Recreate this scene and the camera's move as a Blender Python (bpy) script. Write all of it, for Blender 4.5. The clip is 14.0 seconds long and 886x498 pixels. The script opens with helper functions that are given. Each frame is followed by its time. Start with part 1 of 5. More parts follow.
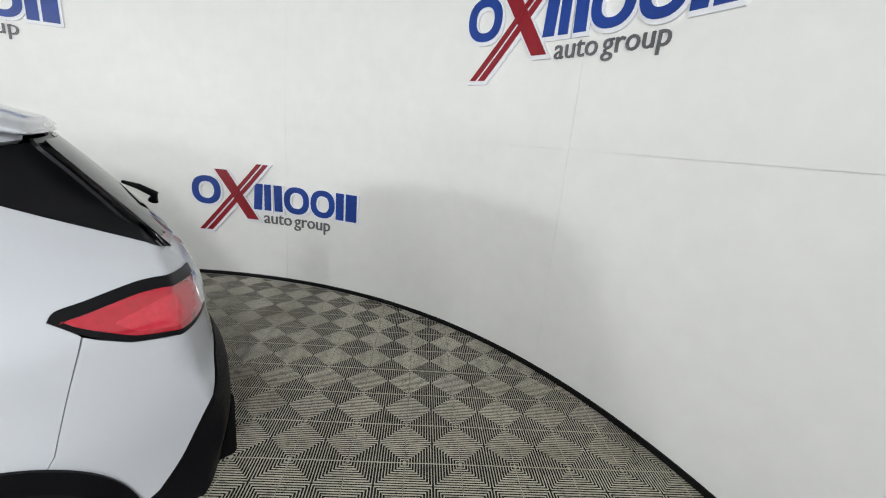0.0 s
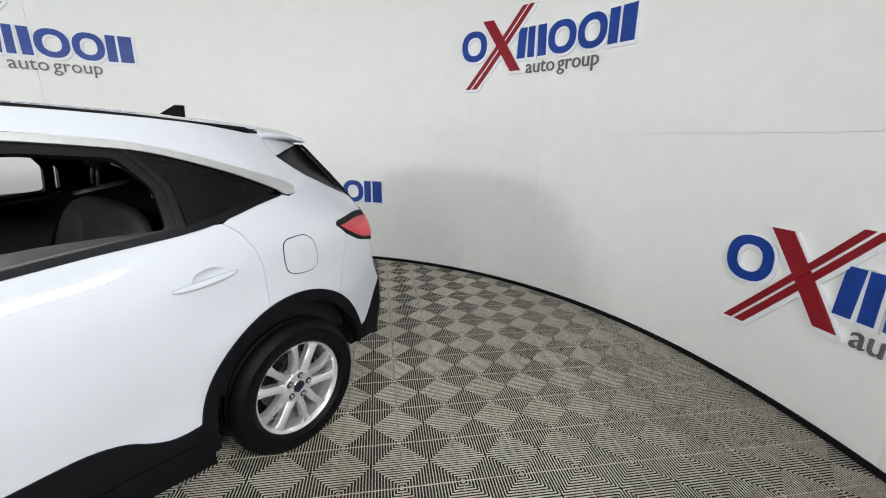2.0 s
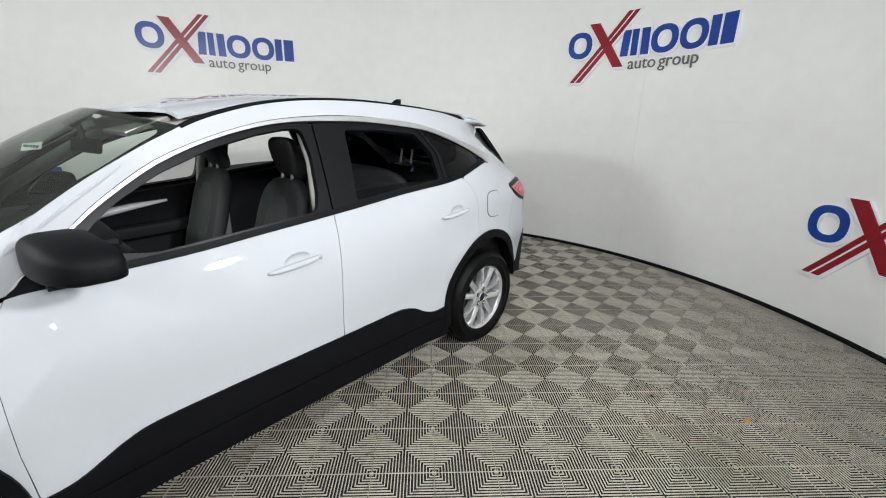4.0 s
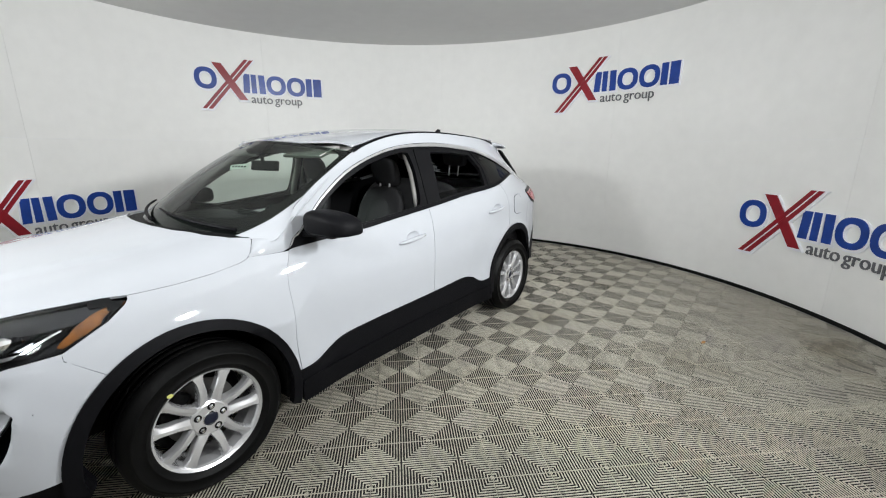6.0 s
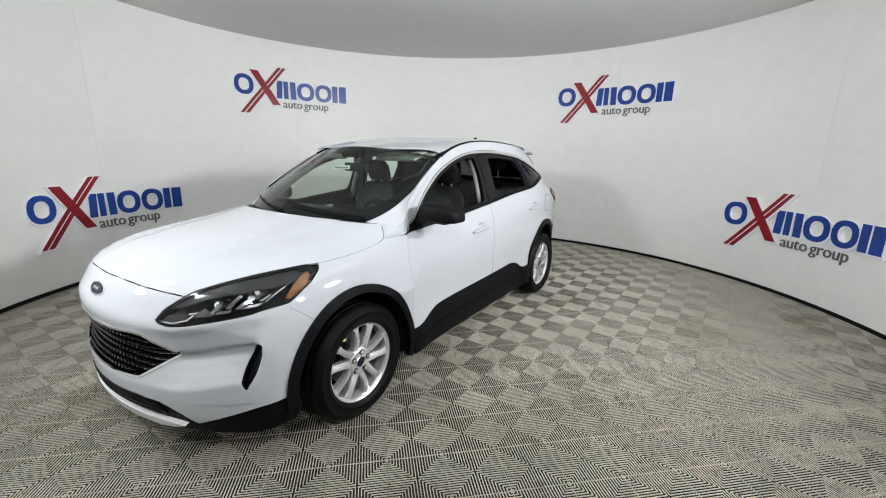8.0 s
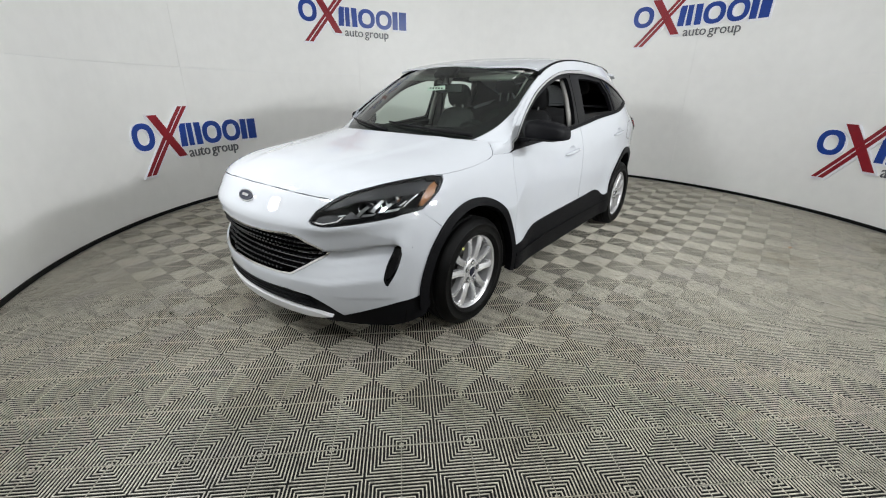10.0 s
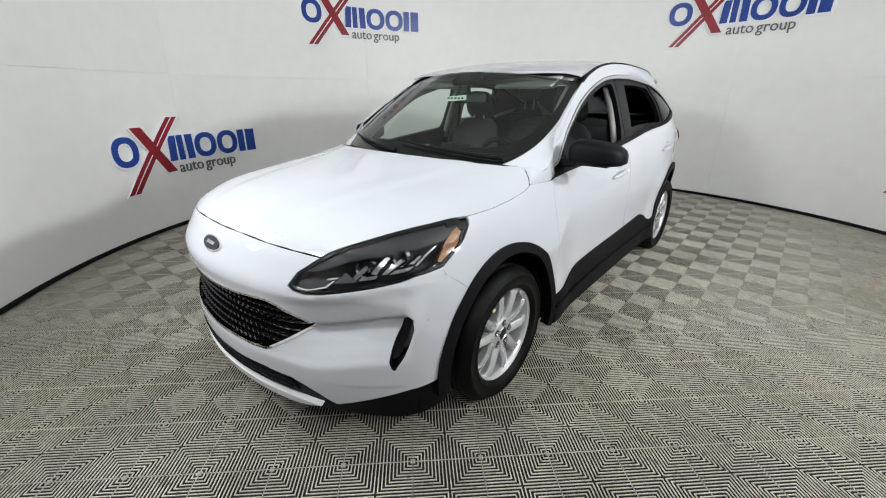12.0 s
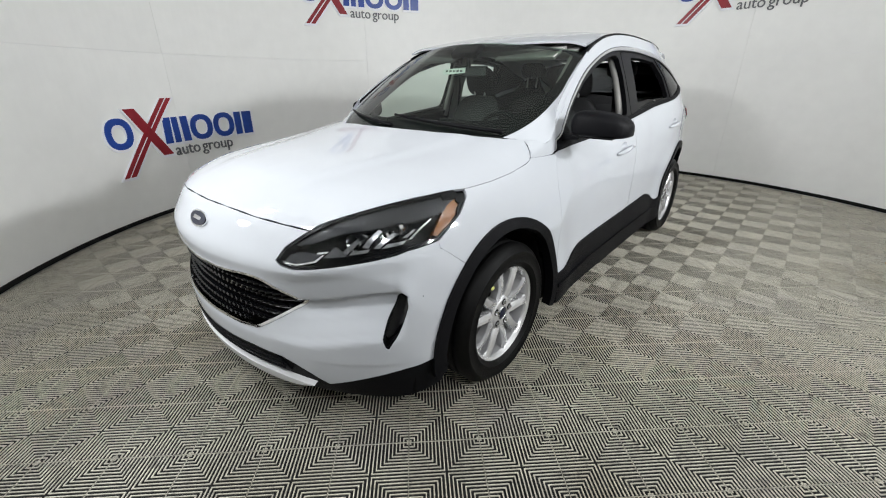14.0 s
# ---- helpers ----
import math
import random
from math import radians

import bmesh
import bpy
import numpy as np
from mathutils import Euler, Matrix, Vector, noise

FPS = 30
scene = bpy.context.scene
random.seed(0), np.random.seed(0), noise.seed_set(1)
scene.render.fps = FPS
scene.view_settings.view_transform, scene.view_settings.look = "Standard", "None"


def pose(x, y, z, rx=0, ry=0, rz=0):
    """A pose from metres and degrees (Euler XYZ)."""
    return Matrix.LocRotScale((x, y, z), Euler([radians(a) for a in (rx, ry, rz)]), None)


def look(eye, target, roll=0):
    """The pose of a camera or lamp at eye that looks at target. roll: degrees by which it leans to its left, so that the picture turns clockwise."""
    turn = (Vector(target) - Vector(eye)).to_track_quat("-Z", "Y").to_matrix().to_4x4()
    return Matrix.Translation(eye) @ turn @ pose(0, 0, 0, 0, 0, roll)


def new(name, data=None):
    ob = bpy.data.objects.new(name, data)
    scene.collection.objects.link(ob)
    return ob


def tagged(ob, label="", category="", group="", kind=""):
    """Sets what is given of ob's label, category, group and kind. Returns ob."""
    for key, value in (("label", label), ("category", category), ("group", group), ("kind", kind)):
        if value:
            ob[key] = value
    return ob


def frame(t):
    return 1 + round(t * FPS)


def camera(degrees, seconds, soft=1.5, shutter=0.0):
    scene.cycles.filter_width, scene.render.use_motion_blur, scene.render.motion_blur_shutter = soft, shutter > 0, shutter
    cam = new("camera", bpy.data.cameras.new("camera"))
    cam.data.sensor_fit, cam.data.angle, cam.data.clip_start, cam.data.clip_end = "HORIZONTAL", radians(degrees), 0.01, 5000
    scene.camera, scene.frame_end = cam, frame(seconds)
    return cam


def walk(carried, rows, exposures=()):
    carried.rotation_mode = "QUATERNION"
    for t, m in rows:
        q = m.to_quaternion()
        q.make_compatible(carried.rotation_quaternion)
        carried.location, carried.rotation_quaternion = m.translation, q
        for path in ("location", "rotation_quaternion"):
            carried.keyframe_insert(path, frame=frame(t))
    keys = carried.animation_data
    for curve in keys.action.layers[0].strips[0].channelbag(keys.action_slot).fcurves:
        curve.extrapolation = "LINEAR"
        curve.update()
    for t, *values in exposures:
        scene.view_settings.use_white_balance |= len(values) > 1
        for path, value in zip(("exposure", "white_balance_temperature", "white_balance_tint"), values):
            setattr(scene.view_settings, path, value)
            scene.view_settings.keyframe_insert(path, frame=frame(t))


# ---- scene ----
cam = camera(94.9, 14.0, 1.1)
PATH = [
    (0, (0.055, 0.092, 1.575), (-0.016, 2.024, 1.064), 5.0),
    (0.5, (0.043, -0.25, 1.581), (0.017, 1.674, 1.036), 3.8),
    (1, (-0.119, -0.582, 1.58), (-0.02, 1.344, 1.05), 2.0),
    (1.1, (-0.165, -0.669, 1.59), (-0.025, 1.256, 1.067), 2.1),
    (1.5, (-0.305, -0.871, 1.576), (-0.104, 1.049, 1.052), 1.5),
    (2, (-0.429, -1.181, 1.533), (-0.329, 0.746, 1.007), 0.8),
    (2.5, (-0.6, -1.445, 1.524), (-0.692, 0.48, 0.987), 0.3),
    (3, (-0.811, -1.67, 1.497), (-1.01, 0.242, 0.945), 0.3),
    (3.2, (-0.897, -1.739, 1.513), (-1.077, 0.163, 0.922), 0.5),
    (5.3, (-1.58, -2.695, 1.497), (-1.63, -0.771, 0.955), 1.4),
    (5.5, (-1.646, -2.785, 1.499), (-1.685, -0.856, 0.969), 1.4),
    (6, (-1.726, -3.08, 1.503), (-1.703, -1.139, 1.021), 0.2),
    (6.5, (-1.868, -3.263, 1.514), (-1.817, -1.318, 1.048), -0.4),
    (6.8, (-2.02, -3.334, 1.51), (-1.984, -1.395, 1.022), 0.2),
    (7, (-2.126, -3.377, 1.506), (-2.064, -1.442, 1.005), 0.2),
    (7.5, (-2.291, -3.49, 1.556), (-2.187, -1.553, 1.07), 0.6),
    (8, (-2.436, -3.646, 1.52), (-2.289, -1.706, 1.053), 1.2),
    (8.5, (-2.63, -3.803, 1.485), (-2.581, -1.9, 0.87), -0.5),
    (8.7, (-2.697, -3.845, 1.461), (-2.651, -1.95, 0.823), -0.1),
    (10.8, (-2.916, -3.572, 1.367), (-2.979, -1.722, 0.612), 0.9),
    (11, (-2.923, -3.483, 1.37), (-2.997, -1.63, 0.622), 1.0),
    (11.5, (-2.983, -3.276, 1.407), (-3.021, -1.41, 0.687), 1.0),
    (12, (-2.967, -3.19, 1.421), (-3.028, -1.325, 0.701), 0.2),
    (12.5, (-2.941, -3.151, 1.402), (-3.027, -1.291, 0.671), -0.0),
    (13, (-2.936, -3.135, 1.374), (-3.02, -1.283, 0.625), 0.1),
    (13.5, (-2.937, -3.138, 1.347), (-3.017, -1.291, 0.583), -0.0),
    (14, (-2.94, -3.142, 1.345), (-3.017, -1.3, 0.572), -0.2),
]
walk(cam, [(t, look(eye, target, roll)) for t, eye, target, roll in PATH],
     [(0, 0.20), (1, 0.17), (2, 0.09), (3, 0.01), (5.5, -0.01), (6.5, -0.04), (8, -0.03), (11, -0.04), (14, -0.05)])

# ---- world and lamps ----
world = bpy.data.worlds.new("world")
scene.world = world
world.use_nodes = True
world.node_tree.nodes["Background"].inputs[0].default_value = (0.9, 0.95, 1.0, 1)
world.node_tree.nodes["Background"].inputs[1].default_value = 0.0

CX, CY, RW, HW = -2.214, 0.14, 3.955, 3.115      # booth: centre, inner radius, wall height
PITCH, TURN, OX, OY = 0.283, radians(6.0), 0.285, 0.324   # floor tiles


def polar(deg, r, z):
    a = radians(deg)
    return Vector((CX + r * math.cos(a), CY + r * math.sin(a), z))


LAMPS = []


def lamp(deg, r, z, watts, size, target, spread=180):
    data = bpy.data.lights.new("unseen_lamp", "AREA")
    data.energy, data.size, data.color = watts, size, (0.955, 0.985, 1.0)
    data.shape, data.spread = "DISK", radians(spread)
    ob = new("unseen_lamp", data)
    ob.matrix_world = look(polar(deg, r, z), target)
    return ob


# unseen lamp heads round the near half of the wall, most placed from highlights
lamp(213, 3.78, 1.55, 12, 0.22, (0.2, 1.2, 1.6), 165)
# added fill for the floor on the left, where no lamp is known
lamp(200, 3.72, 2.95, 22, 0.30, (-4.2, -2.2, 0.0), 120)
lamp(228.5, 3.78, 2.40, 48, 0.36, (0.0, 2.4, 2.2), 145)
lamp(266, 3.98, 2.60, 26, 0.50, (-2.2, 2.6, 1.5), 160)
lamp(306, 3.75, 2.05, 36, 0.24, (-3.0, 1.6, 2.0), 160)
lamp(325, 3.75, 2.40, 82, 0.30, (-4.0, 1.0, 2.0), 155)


# ---- materials ----
def material(name, colour=(0.8, 0.8, 0.8), rough=0.5, metal=0.0, coat=0.0, noise_scale=0.0, noise_amount=0.0, bump=0.0, bump_scale=200.0,
             rough_var=0.0, piece_var=0.0, spec=0.5):
    m = bpy.data.materials.new(name)
    m.use_nodes = True
    nt = m.node_tree
    b = nt.nodes["Principled BSDF"]
    b.inputs["Base Color"].default_value = (*colour, 1)
    b.inputs["Roughness"].default_value = rough
    b.inputs["Metallic"].default_value = metal
    b.inputs["Coat Weight"].default_value = coat
    b.inputs["Coat Roughness"].default_value = 0.04
    b.inputs["Specular IOR Level"].default_value = spec
    geo = nt.nodes.new("ShaderNodeNewGeometry")
    link = nt.links.new
    value = None
    if noise_amount:
        n1 = nt.nodes.new("ShaderNodeTexNoise")
        n1.inputs["Scale"].default_value, n1.inputs["Detail"].default_value = noise_scale, 6
        n2 = nt.nodes.new("ShaderNodeTexNoise")
        n2.inputs["Scale"].default_value, n2.inputs["Detail"].default_value = noise_scale * 9, 4
        link(geo.outputs["Position"], n1.inputs["Vector"])
        link(geo.outputs["Position"], n2.inputs["Vector"])
        add = nt.nodes.new("ShaderNodeMath")
        add.operation = "ADD"
        link(n1.outputs["Fac"], add.inputs[0])
        link(n2.outputs["Fac"], add.inputs[1])
        mr = nt.nodes.new("ShaderNodeMapRange")
        mr.inputs["From Min"].default_value, mr.inputs["From Max"].default_value = 0.65, 1.35
        mr.inputs["To Min"].default_value, mr.inputs["To Max"].default_value = 1 - noise_amount, 1 + noise_amount
        link(add.outputs[0], mr.inputs["Value"])
        value = mr.outputs[0]
        if rough_var:
            rr = nt.nodes.new("ShaderNodeMapRange")
            rr.inputs["From Min"].default_value, rr.inputs["From Max"].default_value = 0.65, 1.35
            rr.inputs["To Min"].default_value, rr.inputs["To Max"].default_value = rough - rough_var, rough + rough_var
            link(add.outputs[0], rr.inputs["Value"])
            link(rr.outputs[0], b.inputs["Roughness"])
    if piece_var:
        info = nt.nodes.new("ShaderNodeObjectInfo")
        pr = nt.nodes.new("ShaderNodeMapRange")
        pr.inputs["To Min"].default_value, pr.inputs["To Max"].default_value = 1 - piece_var, 1 + piece_var
        link(info.outputs["Random"], pr.inputs["Value"])
        if value is None:
            value = pr.outputs[0]
        else:
            mul = nt.nodes.new("ShaderNodeMath")
            mul.operation = "MULTIPLY"
            link(value, mul.inputs[0])
            link(pr.outputs[0], mul.inputs[1])
            value = mul.outputs[0]
    if value is not None:
        hsv = nt.nodes.new("ShaderNodeHueSaturation")
        hsv.inputs["Color"].default_value = (*colour, 1)
        link(value, hsv.inputs["Value"])
        link(hsv.outputs[0], b.inputs["Base Color"])
    if bump:
        nb = nt.nodes.new("ShaderNodeTexNoise")
        nb.inputs["Scale"].default_value, nb.inputs["Detail"].default_value = bump_scale, 3
        link(geo.outputs["Position"], nb.inputs["Vector"])
        bp = nt.nodes.new("ShaderNodeBump")
        bp.inputs["Strength"].default_value, bp.inputs["Distance"].default_value = bump, 0.002
        link(nb.outputs["Fac"], bp.inputs["Height"])
        link(bp.outputs[0], b.inputs["Normal"])
    return m


M_PANEL = material("white_wall_panel", (0.86, 0.855, 0.835), 0.42, noise_scale=0.8, noise_amount=0.03, piece_var=0.012, bump=0.08, bump_scale=60, rough_var=0.06)
M_CEIL = material("grey_ceiling", (0.70, 0.70, 0.69), 0.8, noise_scale=0.6, noise_amount=0.03)
M_RUBBER = material("black_rubber", (0.006, 0.006, 0.006), 0.6, spec=0.2, noise_scale=20, noise_amount=0.3, bump=0.3)
M_CONCRETE = material("dark_subfloor", (0.008, 0.008, 0.008), 0.9, noise_scale=3, noise_amount=0.3)
M_TILE = material("grey_plastic_tile", (0.49, 0.462, 0.385), 0.40, noise_scale=2.5, noise_amount=0.20, piece_var=0.06, rough_var=0.12)


def soil(m):
    """Dusty treading, brown stains and scuffs over a floor material."""
    nt = m.node_tree
    link = nt.links.new
    b = nt.nodes["Principled BSDF"]
    src = b.inputs["Base Color"].links[0].from_socket
    geo = nt.nodes.new("ShaderNodeNewGeometry")
    for scale, detail, lo, hi, colour, k, warp in ((1.1, 5, 0.56, 0.72, (0.20, 0.165, 0.10), 0.55, 0.0), (22.0, 5, 0.58, 0.66, (0.15, 0.14, 0.12), 0.6, 1.2),
                                                   (3.2, 6, 0.53, 0.70, (0.40, 0.37, 0.34), 0.5, 0.5), (75.0, 3, 0.66, 0.72, (0.55, 0.53, 0.48), 0.6, 0.0)):
        n = nt.nodes.new("ShaderNodeTexNoise")
        n.inputs["Scale"].default_value, n.inputs["Detail"].default_value, n.inputs["Distortion"].default_value = scale, detail, warp
        link(geo.outputs["Position"], n.inputs["Vector"])
        r = nt.nodes.new("ShaderNodeMapRange")
        r.inputs["From Min"].default_value, r.inputs["From Max"].default_value = lo, hi
        r.inputs["To Max"].default_value = k
        link(n.outputs["Fac"], r.inputs["Value"])
        mix = nt.nodes.new("ShaderNodeMix")
        mix.data_type = "RGBA"
        mix.inputs[7].default_value = (*colour, 1)
        link(r.outputs[0], mix.inputs[0])
        link(src, mix.inputs[6])
        src = mix.outputs[2]
    link(src, b.inputs["Base Color"])


soil(M_TILE)
M_LEAF = material("dry_leaf_brown", (0.42, 0.22, 0.08), 0.7, noise_scale=30, noise_amount=0.3)
M_BLUE = material("blue_letter_face", (0.008, 0.048, 0.29), 0.3, noise_scale=1.5, noise_amount=0.25)
M_RED = material("red_letter_face", (0.26, 0.006, 0.016), 0.3, noise_scale=1.5, noise_amount=0.2)
M_GREYTXT = material("grey_letter_face", (0.12, 0.12, 0.13), 0.4, noise_scale=3, noise_amount=0.15)
M_WHITE_EDGE = material("white_letter_back", (0.85, 0.86, 0.9), 0.4, noise_scale=3, noise_amount=0.03)


# ---- mesh helpers ----
def link_mesh(name, bm, mat, parent=None, label="", smooth=False, kind="", category=""):
    me = bpy.data.meshes.new(name)
    bm.to_mesh(me)
    bm.free()
    if smooth:
        me.shade_smooth()
    for m in (mat if isinstance(mat, (list, tuple)) else [mat]):
        me.materials.append(m)
    ob = new(name, me)
    if parent:
        ob.parent = parent
    return tagged(ob, label, category, "", kind)


def part(name, bm, mat, parent, label="", smooth=False):
    return link_mesh(name, bm, mat, parent, label, smooth)


def empty(name, m, label, category, group="", kind=""):
    ob = new(name)
    ob.empty_display_size = 0.1
    ob.matrix_world = m
    return tagged(ob, label, category, group, kind)


# ---- booth: walls, ceiling, floor ----
def curved_panel(a0, a1, z0, z1, r0, r1, n=16):
    bm = bmesh.new()
    rows = []
    for i in range(n + 1):
        a = a0 + (a1 - a0) * i / n
        rows.append([bm.verts.new(polar(a, r, z)) for r, z in ((r0, z0), (r0, z1), (r1, z1), (r1, z0))])
    for p, q in zip(rows, rows[1:]):
        for k in range(4):
            bm.faces.new((p[k], p[(k + 1) % 4], q[(k + 1) % 4], q[k]))
    bm.faces.new(rows[0])
    bm.faces.new(rows[-1][::-1])
    bmesh.ops.recalc_face_normals(bm, faces=bm.faces)
    return bm


wall = link_mesh("wall_round", curved_panel(282.5, 602.5, 0.0, HW + 0.05, RW + 0.014, RW + 0.16, 180), M_WHITE_EDGE, None,
                 "curved white booth wall made of flush panels", kind="structure")
SEAM, MID = 2.5, 1.59
for i in range(9):
    a0 = SEAM + 40 * i
    if i == 6:          # the way in, where the camera backs out
        continue
    gap = 0.013
    for z0, z1 in ((0.0, MID - 0.0008), (MID + 0.0008, HW)):
        part("wall_panel", curved_panel(a0 + gap, a0 + 40 - gap, z0, z1, RW, RW + 0.012, 40), M_PANEL, wall, smooth=False)

link_mesh("baseboard", curved_panel(282.5, 602.5, 0.008, 0.046, RW - 0.012, RW - 0.001, 240), M_RUBBER, None, "thin black rubber strip along the foot of the curved wall", kind="structure")


def disc(r, z, n=128, up=True, thick=0.1):
    bm = bmesh.new()
    top = [bm.verts.new(polar(360 * i / n, r, z)) for i in range(n)]
    low = [bm.verts.new(polar(360 * i / n, r, z - thick)) for i in range(n)]
    bm.faces.new(top)
    bm.faces.new(low[::-1])
    for i in range(n):
        bm.faces.new((top[i], low[i], low[(i + 1) % n], top[(i + 1) % n]))
    bmesh.ops.recalc_face_normals(bm, faces=bm.faces)
    return bm


# plain lobby outside the way in, added unseen behind the camera
gx, gy = polar(262.5, RW, 0).x, polar(262.5, RW, 0).y
for name, c, size in (("wall_lobby_back", (gx, gy - 2.2, 1.6), (4.6, 0.12, 3.4)), ("wall_lobby_left", (gx - 2.0, gy - 0.9, 1.6), (0.12, 2.5, 3.4)), ("wall_lobby_right", (gx + 2.0, gy - 0.9, 1.6), (0.12, 2.5, 3.4))):
    bm = bmesh.new()
    bmesh.ops.create_cube(bm, size=1, matrix=Matrix.LocRotScale(c, None, size))
    link_mesh(name, bm, M_PANEL, None, "plain white lobby wall outside the booth", kind="structure")
bm = bmesh.new()
bmesh.ops.create_cube(bm, size=1, matrix=Matrix.LocRotScale((gx, gy - 1.0, HW + 0.19), None, (4.6, 2.6, 0.12)))
link_mesh("ceiling_lobby", bm, M_CEIL, None, "plain grey lobby ceiling", kind="structure")
bm = bmesh.new()
bmesh.ops.create_cube(bm, size=1, matrix=Matrix.LocRotScale((gx, gy - 1.2, -0.07), None, (4.6, 2.4, 0.1)))
link_mesh("floor_lobby", bm, M_CONCRETE, None, "plain dark lobby floor", kind="structure")

link_mesh("ceiling", disc(RW + 0.2, HW + 0.12, thick=0.118), M_CEIL, None, "flat plain grey booth ceiling", kind="structure")


# ---- wall signs ----
def inside(p, poly):
    x, y = p
    hit = False
    for (ax, ay), (bx, by) in zip(poly, poly[1:] + poly[:1]):
        if (ay > y) != (by > y) and x < (bx - ax) * (y - ay) / (by - ay) + ax:
            hit = not hit
    return hit


def on_wall(x, y, off, deg, z0):
    return polar(deg - math.degrees(x / RW), RW - off, z0 + y)


def slab(shape, x0, deg, z0, off, thick, grow=0.0, holes=()):
    """A flat shape in metres along the wall, bent to it and given thickness."""
    from mathutils.geometry import delaunay_2d_cdt
    pts, edges, faces = [], [], []

    def ring(poly):
        k = len(pts)
        dense = []
        for (ax, ay), (bx, by) in zip(poly, poly[1:] + poly[:1]):
            n = max(1, int(math.hypot(bx - ax, by - ay) / 0.08))
            dense += [(ax + (bx - ax) * t / n, ay + (by - ay) * t / n) for t in range(n)]
        pts.extend(Vector(p) for p in dense)
        edges.extend((k + t, k + (t + 1) % len(dense)) for t in range(len(dense)))
    ring(list(shape))
    for h in holes:
        ring(list(h))
    v, e, f, *_ = delaunay_2d_cdt(pts, edges, [], 0, 1e-6)
    mid = lambda t: tuple(sum((v[k] for k in t), Vector((0, 0))) / 3)
    f = [t for t in f if inside(mid(t), list(shape)) and not any(inside(mid(t), list(h)) for h in holes)]
    bm = bmesh.new()
    top = [bm.verts.new(on_wall(p.x + x0, p.y, off + thick, deg, z0)) for p in v]
    low = [bm.verts.new(on_wall(p.x + x0, p.y, off, deg, z0)) for p in v]
    count = {}
    for t in f:
        bm.faces.new([top[k] for k in t])
        for a, b in zip(t, t[1:] + t[:1]):
            count[(a, b)] = 1
    for a, b in count:
        if (b, a) not in count:
            bm.faces.new((top[b], top[a], low[a], low[b]))
    return bm


def grown(poly, d):
    """The polygon pushed outwards by d (inwards where d is negative)."""
    out = []
    area = sum(a[0] * b[1] - b[0] * a[1] for a, b in zip(poly, poly[1:] + poly[:1]))
    s = 1 if area > 0 else -1
    n = len(poly)
    for i in range(n):
        p, q, r = Vector(poly[i - 1]), Vector(poly[i]), Vector(poly[(i + 1) % n])
        a, b = (q - p).normalized(), (r - q).normalized()
        na, nb = Vector((a.y, -a.x)) * s, Vector((b.y, -b.x)) * s
        m = (na + nb)
        k = max(0.35, m.length_squared / 2)
        q2 = q + m * (d / k)
        out.append((q2.x, q2.y))
    return out


def oval(cx, cy, rx, ry, n=36, power=2.3):
    pts = []
    for i in range(n):
        a = 2 * math.pi * i / n
        c, s = math.cos(a), math.sin(a)
        pts.append((cx + rx * math.copysign(abs(c) ** (2 / power), c), cy + ry * math.copysign(abs(s) ** (2 / power), s)))
    return pts


def lean(x0, x1, y0, y1, k=0.0):
    return [(x0, y0), (x1, y0), (x1 + k * (y1 - y0), y1), (x0 + k * (y1 - y0), y1)]


SHAPES = [  # kind of face, outline, holes
    ("b", oval(0.085, 0.405, 0.142, 0.142), [oval(0.085, 0.405, 0.078, 0.085)]),
    ("b", lean(0.57, 0.655, 0.25, 0.51, 0.06), []),
    ("b", lean(0.685, 0.755, 0.25, 0.51, 0.0), []),
    ("b", lean(0.795, 0.88, 0.25, 0.51, -0.03), []),
    ("b", oval(1.035, 0.38, 0.138, 0.135), [oval(1.035, 0.38, 0.074, 0.08)]),
    ("b", oval(1.325, 0.38, 0.134, 0.135), [oval(1.325, 0.38, 0.072, 0.08)]),
    ("b", lean(1.475, 1.56, 0.25, 0.51), []),
    ("b", lean(1.585, 1.705, 0.25, 0.51), []),
    ("r", [(0.505, 0.145), (0.62, 0.145), (0.30, 0.62), (0.18, 0.62)], []),
    ("r", [(0.0, 0.0), (0.052, 0.0), (0.665, 0.70), (0.615, 0.70)], []),
    ("r", [(0.072, 0.0), (0.13, 0.0), (0.735, 0.70), (0.685, 0.70)], []),
]


